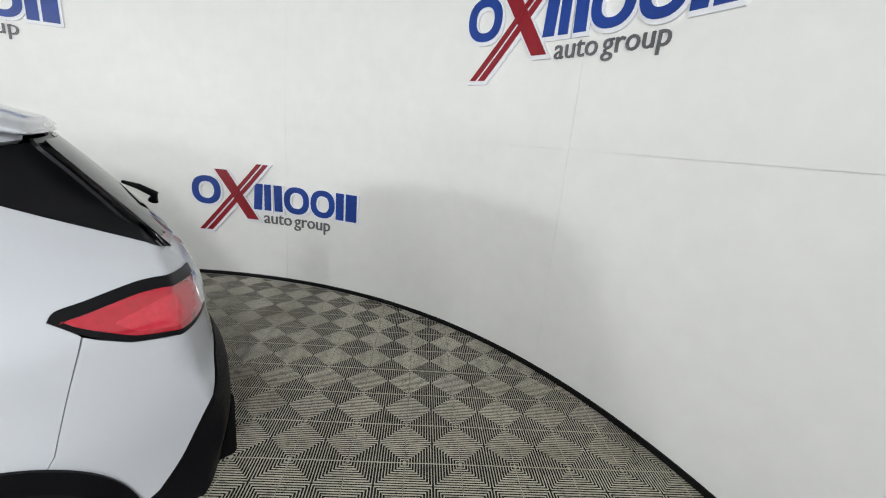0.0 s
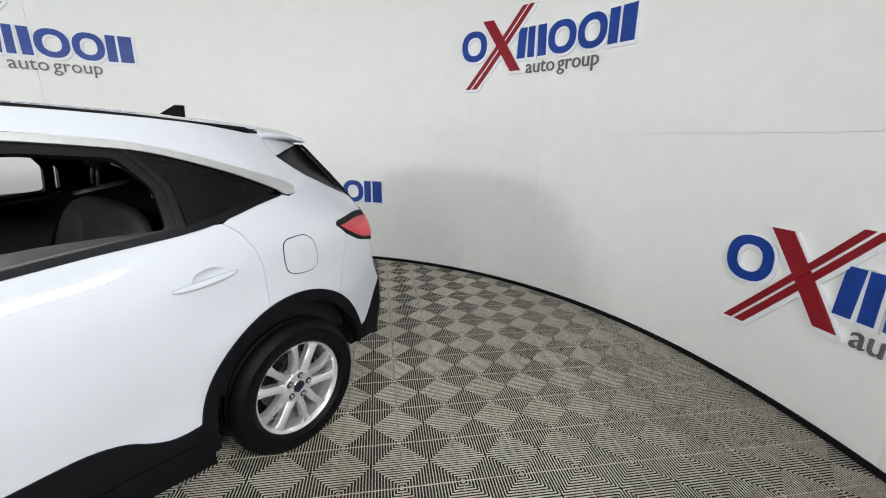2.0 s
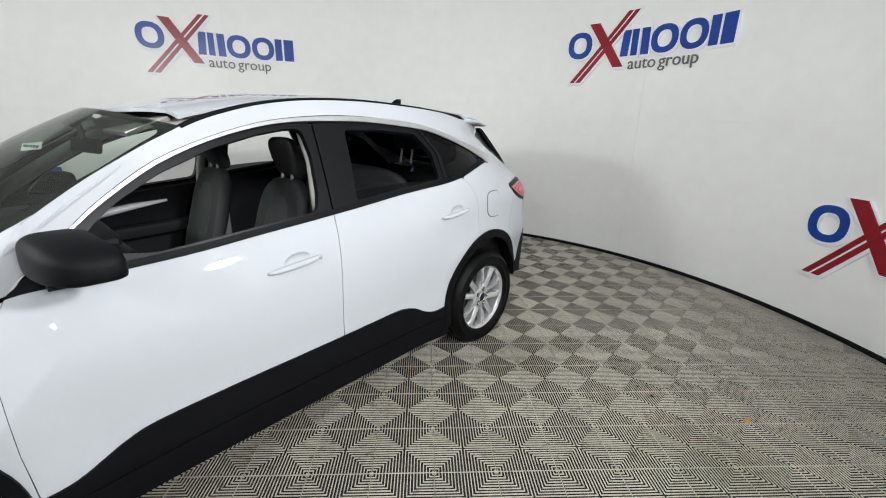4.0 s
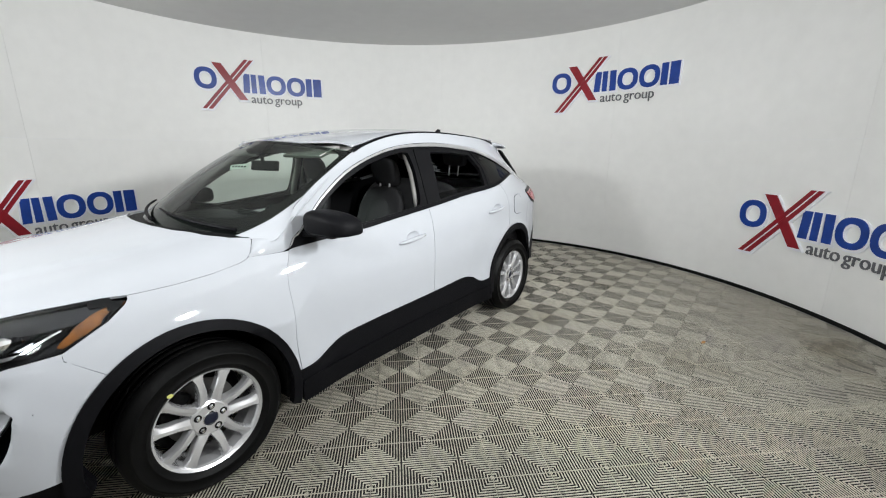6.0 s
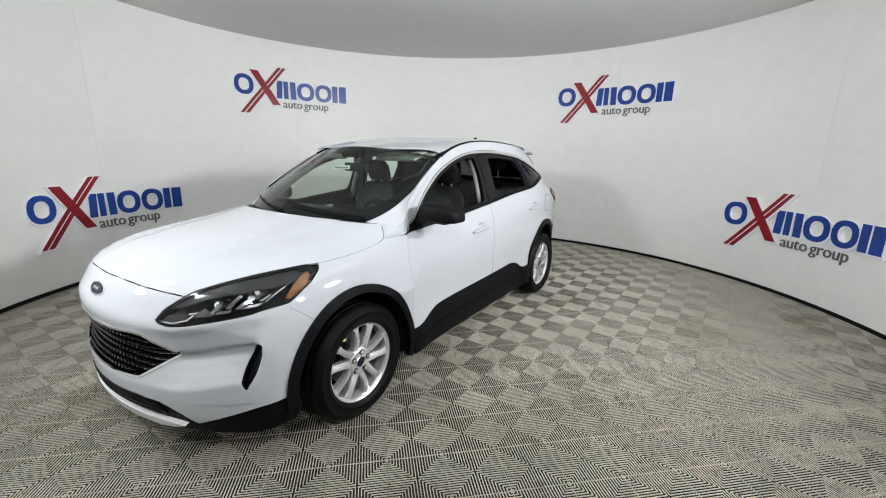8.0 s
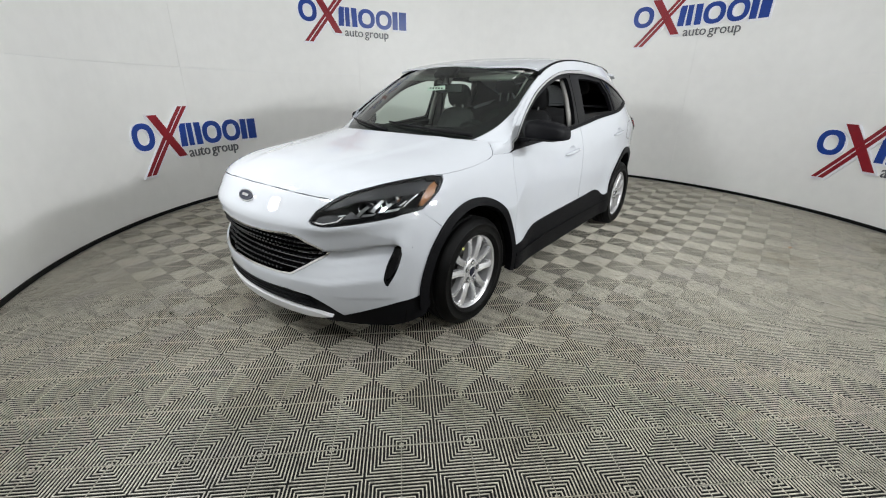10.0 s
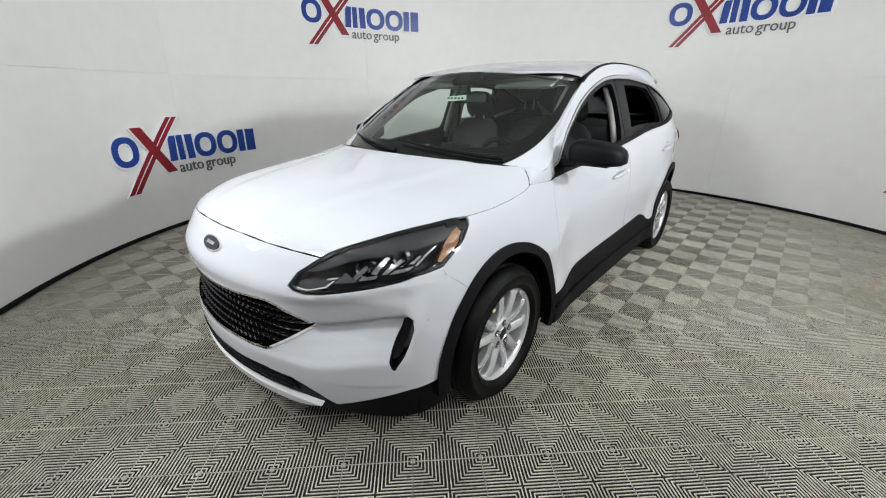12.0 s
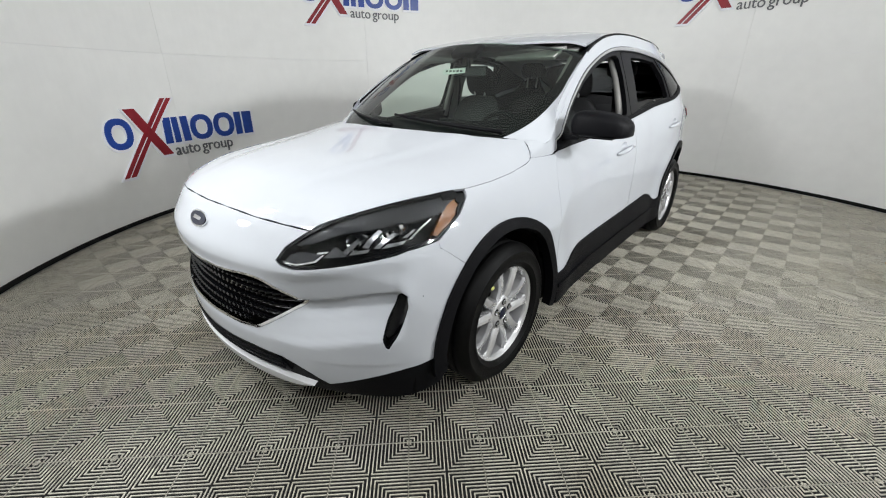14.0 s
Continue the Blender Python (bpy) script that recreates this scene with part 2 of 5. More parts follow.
def wall_sign(deg, z0):
    sign = empty("wall_sign", Matrix.Identity(4), "raised blue and red shapes and grey words on the white wall", "sign", "signs on the wall")
    for k, poly, holes in SHAPES:
        mat, name = (M_BLUE, "blue_shape") if k == "b" else (M_RED, "red_stroke")
        lift = 0.018 if k == "b" else 0.024
        part("white_edge", slab(grown(poly, 0.014), 0.006, deg, z0 - 0.012, 0.0005, lift, holes=[grown(h, -0.012) for h in holes]), M_WHITE_EDGE, sign)
        part(name, slab(poly, 0.0, deg, z0, lift + 0.0005, 0.006, holes=holes), mat, sign)
    for word, x in (("auto", 0.665), ("group", 1.0)):
        cu = bpy.data.curves.new("sign_word", "FONT")
        cu.body, cu.size, cu.extrude = word, 0.175, 0.0
        cu.resolution_u = 3
        tmp = new("sign_word", cu)
        dg = bpy.context.evaluated_depsgraph_get()
        me = bpy.data.meshes.new_from_object(tmp.evaluated_get(dg))
        bpy.data.objects.remove(tmp)
        bm = bmesh.new()
        bm.from_mesh(me)
        geom = bmesh.ops.extrude_face_region(bm, geom=bm.faces[:])
        for v in (g for g in geom["geom"] if isinstance(g, bmesh.types.BMVert)):
            v.co.z = 0.012
        for v in bm.verts:
            v.co = on_wall(x + v.co.x * 0.98, 0.115 + v.co.y, 0.001 + v.co.z, deg, z0)
        bmesh.ops.recalc_face_normals(bm, faces=bm.faces)
        part("word", bm, M_GREYTXT, sign)
    return sign


for deg, z0 in ((135.15, 2.03), (55.25, 2.025), (15.9, 0.44), (173.9, 0.468), (95.7, 0.50)):
    wall_sign(deg, z0)


# ---- car surfaces: u ahead, v to its left, z up; the origin midway between the axles on the ground ----
def curve(pts):
    """A smooth function through points of rising x (monotone cubic)."""
    xs, ys = [p[0] for p in pts], [p[1] for p in pts]
    n = len(xs)
    d = [(ys[i + 1] - ys[i]) / (xs[i + 1] - xs[i]) for i in range(n - 1)]
    m = [d[0]] + [0 if d[i - 1] * d[i] <= 0 else 2 * d[i - 1] * d[i] / (d[i - 1] + d[i]) for i in range(1, n - 1)] + [d[-1]]

    def f(x):
        if x <= xs[0]:
            return ys[0] + m[0] * (x - xs[0])
        if x >= xs[-1]:
            return ys[-1] + m[-1] * (x - xs[-1])
        i = 0
        while x > xs[i + 1]:
            i += 1
        h = xs[i + 1] - xs[i]
        t = (x - xs[i]) / h
        return ys[i] * (1 + 2 * t) * (1 - t) ** 2 + m[i] * h * t * (1 - t) ** 2 + ys[i + 1] * t * t * (3 - 2 * t) + m[i + 1] * h * t * t * (t - 1)
    return f


# nose: height over the reach ahead on the middle line, and the other way round
nose_u = curve([(0.15, 2.20), (0.25, 2.25), (0.35, 2.272), (0.45, 2.282), (0.6, 2.289), (0.75, 2.281), (0.83, 2.243), (0.9, 2.195), (0.945, 2.12), (0.985, 2.0), (1.02, 1.78), (1.055, 1.5), (1.10, 1.25), (1.143, 1.0), (1.18, 0.7)])
rear_u = curve([(0.15, 2.10), (0.3, 2.20), (0.42, 2.235), (0.55, 2.262), (0.68, 2.255), (0.8, 2.213), (0.9, 2.20), (1.0, 2.19), (1.1, 2.15), (1.2, 2.075), (1.35, 1.95), (1.5, 1.81), (1.6, 1.70)])
belt = curve([(-2.3, 1.33), (-1.6, 1.30), (-1.3, 1.262), (-1.0, 1.193), (-0.68, 1.154), (-0.41, 1.121), (-0.19, 1.098), (0.15, 1.066), (0.41, 1.041), (0.95, 1.013), (2.3, 0.98)])
roof_mid = curve([(-2.1, 1.52), (-1.85, 1.555), (-1.6, 1.585), (-1.3, 1.615), (-0.9, 1.64), (-0.5, 1.652), (-0.1, 1.638), (0.2, 1.60), (0.5, 1.535), (0.8, 1.44)])


def plan_front(v):
    v = abs(v)
    return 0.348 * v * v + 0.263 * v ** 6 + 0.3 * (v / 0.935) ** 40


def plan_rear(v):
    v = abs(v)
    return 0.28 * v * v + 0.25 * v ** 6 + 0.3 * (v / 0.93) ** 40


def drop(v):
    v = abs(v) / 0.8
    return 0.02 * v * v + 0.05 * v ** 12


scoop = curve([(0.38, 0), (0.43, 0.002), (0.47, 0.024), (0.53, 0.064), (0.585, 0.094), (0.603, 0.092), (0.614, 0.056), (0.64, 0.045), (0.69, 0.026), (0.728, 0.003), (0.735, 0), (0.80, 0)])


def front0(v, z):
    return nose_u(z + drop(v)) - plan_front(v)


def front(v, z):
    w = abs(v)
    d = scoop(z - 0.045 * smooth(0.5, 0.8, w)) if 0.38 < z < 0.84 else 0
    return front0(v, z) - d * (0.45 + 0.55 * smooth(0.38, 0.55, w)) * smooth(0.858, 0.80, w)


def rear(v, z):
    return -rear_u(z) + plan_rear(v)


def root(f, a, b, n=34):
    for _ in range(n):
        c = (a + b) / 2
        if f(c) > 0:
            a = c
        else:
            b = c
    return (a + b) / 2


def hood(u, v):
    return root(lambda z: front0(v, z) - u, 0.75, 1.25)


def smooth(a, b, x):
    t = min(1.0, max(0.0, (x - a) / (b - a)))
    return t * t * (3 - 2 * t)


def side_wall(u, z):
    """Half width without the ends."""
    b = belt(u)
    low = 0.925 - 0.018 * math.exp(-((z - 0.55) / 0.16) ** 2) - 0.25 * max(0, 0.42 - z) ** 2
    low -= 0.026 * smooth(0.55, 0.95, z) * smooth(-1.0, -0.5, u) * smooth(1.0, 0.6, u)
    dip = 0.035 + 0.03 * smooth(-1.2, -0.6, u) + 0.02 * smooth(0.3, 0.9, u)
    top = low - dip * max(0, (z - b + 0.25) / 0.25) ** 2 if z < b else None
    if top is None:
        d = z - b
        edge = low - dip
        k = d / (1.59 - b)
        top = edge + (0.655 - edge) * (0.8 * k + 0.2 * k * k)
    taper = max(0, -0.9 - u) ** 2
    top -= 0.30 * taper * smooth(1.0, 1.42, z) + 0.12 * taper
    for c in (1.355, -1.355):     # the swell over the wheels
        r = math.hypot(u - c, z - 0.36)
        top += 0.02 * math.exp(-((r - 0.48) / 0.12) ** 2) * smooth(0.95, 0.7, z)
    return top


def side(u, z):
    w = side_wall(u, z)
    if u > 0.6:
        cut = min(w, root(lambda v: front0(v, min(z, 1.06)) - u, 0.0, 1.0))
        w = cut + (w - cut) * smooth(1.045, 1.10, z)
    if u < -1.0:
        w = min(w, root(lambda v: u - rear(v, z), 0.0, 1.0)) if rear(0, z) < u else 0.0
    return w


def roof(u, v):
    return roof_mid(u) - 0.026 * (v / 0.62) ** 2 - 0.014 * (abs(v) / 0.64) ** 8


def screen(v, k):
    """Windscreen: k 0 at its foot, 1 at the roof."""
    p = (1.20 - 0.42 * v * v, 1.075 - 0.01 * v * v)
    w = v * (1 - 0.17 * k)
    q = (0.50 - 0.40 * w * w, 1.545 - 0.14 * w * w)
    s = 0.035 * 4 * k * (1 - k)
    return (p[0] + (q[0] - p[0]) * k + s * 0.5, w, p[1] + (q[1] - p[1]) * k + s * 0.8)


# ---- car: panels cut from those surfaces ----
from mathutils.geometry import delaunay_2d_cdt

HEADING = math.degrees(math.atan2(-0.781, -0.624))
CAR = pose(-2.573, 0.106, 0, 0, 0, HEADING)

M_PAINT = material("white_car_paint", (0.45, 0.465, 0.495), 0.5, coat=1.0, spec=0.0, noise_scale=1.2, noise_amount=0.012)
M_PLASTIC = material("black_textured_plastic", (0.004, 0.004, 0.005), 0.5, noise_scale=6, noise_amount=0.15, bump=0.25, bump_scale=700, spec=0.09)
M_GLOSS = material("gloss_black_trim", (0.006, 0.006, 0.007), 0.34, spec=0.13)
M_SATIN = material("satin_silver_trim", (0.54, 0.54, 0.54), 0.30, metal=0.65, noise_scale=4, noise_amount=0.05)
M_CHROME = material("chrome", (0.86, 0.86, 0.87), 0.06, metal=1.0)
M_ALLOY = material("silver_alloy", (0.72, 0.72, 0.73), 0.26, metal=0.7, noise_scale=8, noise_amount=0.02)
M_TYRE = material("tyre_rubber", (0.003, 0.003, 0.003), 0.5, spec=0.12, noise_scale=14, noise_amount=0.25, bump=0.25, bump_scale=350)
M_DISC = material("brake_disc_steel", (0.10, 0.097, 0.093), 0.45, metal=0.9, noise_scale=20, noise_amount=0.15)
M_DARK = material("dark_underbody", (0.004, 0.004, 0.004), 0.9, spec=0.1, noise_scale=6, noise_amount=0.3)
M_CABIN = material("black_cabin_plastic", (0.007, 0.007, 0.008), 0.5, spec=0.2, noise_scale=8, noise_amount=0.2, bump=0.2, bump_scale=500)
M_FABRIC = material("grey_seat_fabric", (0.030, 0.030, 0.032), 0.85, noise_scale=12, noise_amount=0.15, bump=0.5, bump_scale=900)
M_FABRIC2 = material("pale_grey_seat_insert", (0.036, 0.036, 0.038), 0.85, noise_scale=12, noise_amount=0.12, bump=0.5, bump_scale=900)
M_LINER = material("pale_grey_headliner", (0.42, 0.41, 0.39), 0.9, noise_scale=15, noise_amount=0.08)
M_REDLENS = material("red_lamp_lens", (0.36, 0.008, 0.022), 0.12, coat=1.0, noise_scale=40, noise_amount=0.15)
M_FACET = material("bright_reflector", (0.66, 0.67, 0.69), 0.16, metal=0.9, noise_scale=60, noise_amount=0.25)
M_LAMPMESH = material("grey_lamp_mesh", (0.20, 0.20, 0.21), 0.35, metal=0.5, noise_scale=300, noise_amount=0.5)
M_REDGLOW = material("bright_red_lens", (0.46, 0.016, 0.034), 0.12, coat=1.0, noise_scale=70, noise_amount=0.2)
M_AMBER = material("amber_reflector", (0.26, 0.105, 0.030), 0.12, coat=1.0, noise_scale=28, noise_amount=0.65)
M_LAMPGREY = material("dark_grey_lamp_housing", (0.036, 0.037, 0.041), 0.16, spec=0.5)
M_LIP = material("silver_white_lip", (0.62, 0.62, 0.63), 0.32, noise_scale=10, noise_amount=0.05)
M_YELLOW = material("yellow_paint_dab", (0.55, 0.55, 0.16), 0.5, noise_scale=80, noise_amount=0.1)
M_PAPER = material("white_paper_tag", (0.84, 0.86, 0.84), 0.7, noise_scale=30, noise_amount=0.05)
M_INK = material("dark_print", (0.06, 0.06, 0.06), 0.7)
M_BLUEOVAL = material("dark_blue_badge", (0.008, 0.010, 0.022), 0.35, spec=0.3)
M_DARKCHROME = material("dark_chrome", (0.20, 0.20, 0.21), 0.18, metal=0.9)
M_PIANO = material("piano_black", (0.004, 0.004, 0.005), 0.10, spec=0.5)


def glass(name, tint, gloss=0.02, ior=1.5, haze=0.0):
    m = bpy.data.materials.new(name)
    m.use_nodes = True
    nt = m.node_tree
    nt.nodes.clear()
    out = nt.nodes.new("ShaderNodeOutputMaterial")
    mix = nt.nodes.new("ShaderNodeMixShader")
    fr = nt.nodes.new("ShaderNodeFresnel")
    fr.inputs["IOR"].default_value = ior
    tr = nt.nodes.new("ShaderNodeBsdfTransparent")
    tr.inputs["Color"].default_value = (*tint, 1)
    gl = nt.nodes.new("ShaderNodeBsdfGlossy")
    gl.inputs["Roughness"].default_value = gloss
    nt.links.new(fr.outputs[0], mix.inputs[0])
    film = tr.outputs[0]
    # thin diffuse share that puts the milky look of reflected light into the glass
    if haze:
        soft, thin = nt.nodes.new("ShaderNodeBsdfDiffuse"), nt.nodes.new("ShaderNodeMixShader")
        soft.inputs["Color"].default_value = (0.62, 0.70, 0.64, 1)
        thin.inputs[0].default_value = haze
        nt.links.new(tr.outputs[0], thin.inputs[1])
        nt.links.new(soft.outputs[0], thin.inputs[2])
        film = thin.outputs[0]
    nt.links.new(film, mix.inputs[1])
    nt.links.new(gl.outputs[0], mix.inputs[2])
    nt.links.new(mix.outputs[0], out.inputs[0])
    return m


M_GLASS = glass("clear_tinted_glass", (0.72, 0.83, 0.75), ior=1.42, haze=0.003)
M_PANE = glass("dark_lowered_glass", (0.10, 0.105, 0.11), 0.35, ior=1.25)
M_PRIVACY = glass("dark_privacy_glass", (0.09, 0.095, 0.10), ior=1.4)
M_LENS = glass("clear_lamp_lens", (0.92, 0.93, 0.94), ior=1.38)


def dense(poly, step):
    out = []
    for (ax, ay), (bx, by) in zip(poly, poly[1:] + poly[:1]):
        n = max(1, math.ceil(math.hypot(bx - ax, by - ay) / step))
        out += [(ax + (bx - ax) * t / n, ay + (by - ay) * t / n) for t in range(n)]
    return out


def rounded(poly, r, n=4):
    """The polygon with its corners rounded to about r."""
    out = []
    for i in range(len(poly)):
        p, q, s = Vector(poly[i - 1]), Vector(poly[i]), Vector(poly[(i + 1) % len(poly)])
        a, b = p - q, s - q
        k = min(r, a.length * 0.45, b.length * 0.45)
        p0, p1 = q + a.normalized() * k, q + b.normalized() * k
        for t in range(n + 1):
            f = t / n
            w = p0 * (1 - f) ** 2 + q * 2 * f * (1 - f) + p1 * f * f
            out.append((w.x, w.y))
    return out


def spline(pts, n=4):
    """Points along a smooth line through the points given."""
    out = []
    for i in range(len(pts) - 1):
        p0, p1, p2, p3 = (Vector(pts[max(0, i - 1)]), Vector(pts[i]), Vector(pts[i + 1]), Vector(pts[min(len(pts) - 1, i + 2)]))
        for t in range(n):
            f = t / n
            out.append(tuple(0.5 * (2 * p1 + (p2 - p0) * f + (2 * p0 - 5 * p1 + 4 * p2 - p3) * f * f + (3 * p1 - p0 - 3 * p2 + p3) * f ** 3)))
    out.append(tuple(pts[-1]))
    return out


def arc(cx, cz, r, a0, a1, n=24):
    return [(cx + r * math.cos(radians(a0 + (a1 - a0) * i / n)), cz + r * math.sin(radians(a0 + (a1 - a0) * i / n))) for i in range(n + 1)]


def S_side(u, z):
    return Vector((u, side(u, z), z))


def S_hood(u, v):
    z = hood(u, v)
    w = abs(v)
    ridge = 0.30 + 0.26 * (2.1 - u) / 1.1
    return Vector((u, v, z + 0.006 * smooth(ridge + 0.05, ridge - 0.05, w) * smooth(2.15, 1.9, u)))


def join(z):
    """Where the nose's outline is handed over to the side's."""
    return 0.86 - 0.06 * smooth(0.778, 0.794, z)


def S_front(a, z):
    w = abs(a)
    j = join(z)
    if w <= j:
        return Vector((front(a, z), a, z))
    u = front(j, z) - (w - j)
    return Vector((u, math.copysign(side(u, z), a), z))


def S_rear(a, z):
    w = abs(a)
    if w <= 0.7:
        return Vector((rear(a, z), a, z))
    u = rear(0.7, z) + (w - 0.7)
    return Vector((u, math.copysign(side(u, z), a), z))


def S_roof(u, v):
    return Vector((u, v, roof(u, v)))


def S_screen(v, k):
    return Vector(screen(v, k))


def fa(u, z):
    """The first coordinate of S_front for a place on the side."""
    return join(z) + front(join(z), z) - u


def ra(u, z):
    return 0.7 - rear(0.7, z) + u


def patch(name, poly, surf, mat, parent, step=0.03, off=0.0, rim=0.014, holes=(), mirror=False, label="", out=None, back=False):
    """A panel: an outline on a surface, pushed out by off, with an edge turned in by rim."""
    loops = [dense(list(poly), step)] + [dense(list(h), step) for h in holes]
    pts, edges = [], []
    for lp in loops:
        k = len(pts)
        pts += lp
        edges += [(k + i, k + (i + 1) % len(lp)) for i in range(len(lp))]
    xs, ys = [p[0] for p in loops[0]], [p[1] for p in loops[0]]
    border = np.array(pts)
    nx, ny = int((max(xs) - min(xs)) / step), int((max(ys) - min(ys)) / step)
    for i in range(1, nx + 1):
        for j in range(1, ny + 1):
            p = (min(xs) + i * step, min(ys) + j * step)
            if inside(p, loops[0]) and not any(inside(p, h) for h in loops[1:]):
                if np.min(np.sum((border - p) ** 2, axis=1)) > (0.55 * step) ** 2:
                    pts.append(p)
    v2, _, tris, *_ = delaunay_2d_cdt([Vector(p) for p in pts], edges, [], 0, 1e-7)
    keep = []
    for t in tris:
        c = tuple(sum((v2[k] for k in t), Vector((0, 0))) / 3)
        if inside(c, loops[0]) and not any(inside(c, h) for h in loops[1:]):
            keep.append(tuple(t))
    place, normal = [], []
    for p in v2:
        e = 0.004
        q = surf(p.x, p.y)
        n = (surf(p.x + e, p.y) - surf(p.x - e, p.y)).cross(surf(p.x, p.y + e) - surf(p.x, p.y - e))
        n = n.normalized() if n.length > 1e-12 else Vector((0, 0, 1))
        o = out if out else Vector((q.x * 0.25, q.y, q.z - 0.7))
        if n.dot(o) < 0:
            n.negate()
        place.append(q)
        normal.append(n)
    s = -1 if mirror else 1
    flipv = lambda w: Vector((w.x, w.y * s, w.z))
    verts = [flipv(q + n * off) for q, n in zip(place, normal)]
    norms = [flipv(n) for n in normal]
    faces, count = [], {}
    for t in keep:
        a, b, c = (verts[k] for k in t)
        if (b - a).cross(c - a).dot(norms[t[0]]) < 0:
            t = t[::-1]
        faces.append(t)
        for e in zip(t, t[1:] + t[:1]):
            count[e] = 1
    nsm = len(faces)
    if rim:
        for a, b in [e for e in count if (e[1], e[0]) not in count]:
            k = len(verts)
            verts += [verts[a], verts[b], verts[b] - norms[b] * rim, verts[a] - norms[a] * rim]
            norms += [None] * 4
            faces.append((k + 1, k, k + 3, k + 2))
    me = bpy.data.meshes.new(name)
    me.from_pydata(verts, [], faces)
    me.update()
    me.shade_smooth()
    cust = []
    vn = me.vertices
    for i, n in enumerate(norms):
        cust.append(tuple(n if n is not None else vn[i].normal))
    me.normals_split_custom_set_from_vertices(cust)
    me.materials.append(mat)
    ob = new(name, me)
    ob.parent = parent
    return tagged(ob, label)


def box(bm, c, size, rot=(0, 0, 0), bevel=0.0):
    m = pose(*c, *rot) @ Matrix.Diagonal((*size, 1))
    g = bmesh.ops.create_cube(bm, size=1, matrix=m)
    if bevel:
        es = list({e for v in g["verts"] for e in v.link_edges})
        bmesh.ops.bevel(bm, geom=es, offset=bevel, segments=3, affect="EDGES", profile=0.7)
    return bm


def loft(sections, closed=True, caps=True):
    """Skin over rings of points."""
    bm = bmesh.new()
    rings = [[bm.verts.new(p) for p in s] for s in sections]
    n = len(rings[0])
    for a, b in zip(rings, rings[1:]):
        for k in range(n if closed else n - 1):
            bm.faces.new((a[k], a[(k + 1) % n], b[(k + 1) % n], b[k]))
    if caps and closed:
        bm.faces.new(rings[0][::-1])
        bm.faces.new(rings[-1])
    bmesh.ops.recalc_face_normals(bm, faces=bm.faces)
    return bm


def tube(path, r, n=8, flat=1.0):
    """A round bar along a path."""
    path = [Vector(p) for p in path]
    rings = []
    for i, p in enumerate(path):
        d = (path[min(i + 1, len(path) - 1)] - path[max(i - 1, 0)]).normalized()
        a = d.cross(Vector((0, 0, 1)))
        a = a.normalized() if a.length > 1e-4 else Vector((1, 0, 0))
        b = a.cross(d).normalized()
        k = r[i] if isinstance(r, (list, tuple)) else r
        rings.append([p + a * k * math.cos(2 * math.pi * j / n) + b * k * flat * math.sin(2 * math.pi * j / n) for j in range(n)])
    return loft(rings)


def shell(cx, cy, cz, rx, ry, rz, power=3.0, nu=20, nv=12, bend=None):
    """A soft box: a rounded superellipsoid, bent by a function."""
    bm = bmesh.new()
    sg = lambda c, e: math.copysign(abs(c) ** e, c)
    e = 2 / power
    rings = []
    for j in range(nv + 1):
        f = -math.pi / 2 + math.pi * j / nv
        row = []
        for i in range(nu):
            t = 2 * math.pi * i / nu
            p = Vector((cx + rx * sg(math.cos(f), e) * sg(math.cos(t), e), cy + ry * sg(math.cos(f), e) * sg(math.sin(t), e), cz + rz * sg(math.sin(f), e)))
            row.append(bm.verts.new(bend(p) if bend else p))
        rings.append(row)
    for a, b in zip(rings, rings[1:]):
        for k in range(nu):
            bm.faces.new((a[k], a[(k + 1) % nu], b[(k + 1) % nu], b[k]))
    bmesh.ops.remove_doubles(bm, verts=bm.verts, dist=1e-5)
    bmesh.ops.recalc_face_normals(bm, faces=bm.faces)
    return bm


def lathe(profile, n=48, close=False):
    """Turned about the y axis: rows of (radius, y)."""
    rings = [[Vector((r * math.cos(2 * math.pi * k / n), y, r * math.sin(2 * math.pi * k / n))) for k in range(n)] for r, y in profile]
    return loft(rings, caps=False)


car = empty("car", CAR, "white compact crossover with black lower cladding and open side windows", "car")
GAP = 0.0008
MIRRORS = (False, True)

# side outlines, in metres along and up
AF, AR = (1.39, 0.35), (-1.355, 0.36)
OUTER = spline([(0.877, 1.012), (0.79, 1.098), (0.69, 1.188), (0.60, 1.262), (0.44, 1.366), (0.25, 1.442), (0.05, 1.497), (-0.12, 1.523), (-0.31, 1.536), (-0.53, 1.536), (-0.79, 1.516), (-0.93, 1.492), (-1.10, 1.446), (-1.30, 1.380), (-1.44, 1.333), (-1.488, 1.308)], 3)
INNER = spline([(0.848, 1.03), (0.778, 1.096), (0.682, 1.180), (0.592, 1.250), (0.431, 1.351), (0.245, 1.427), (0.05, 1.478), (-0.12, 1.501), (-0.31, 1.507), (-0.53, 1.507), (-0.79, 1.488), (-0.93, 1.468), (-1.08, 1.424), (-1.22, 1.374), (-1.34, 1.322), (-1.392, 1.296)], 3)


HOOK = [(-1.497, 1.298), (-1.494, 1.286), (-1.482, 1.277), (-1.46, 1.271), (-1.43, 1.272), (-1.405, 1.284)]


def between(front_k, rear_k=None):
    """A line between the two edges of the window surround."""
    line = []
    for p, q in zip(OUTER, INNER):
        k = front_k + (0 if rear_k is None else (rear_k - front_k) * smooth(-0.3, -0.9, p[0]))
        line.append((p[0] + (q[0] - p[0]) * k, p[1] + (q[1] - p[1]) * k))
    return line


def below(us, dz=0.0):
    return [(u, belt(u) + dz) for u in us]


def steps(a, b, n):
    return [a + (b - a) * i / n for i in range(n + 1)]


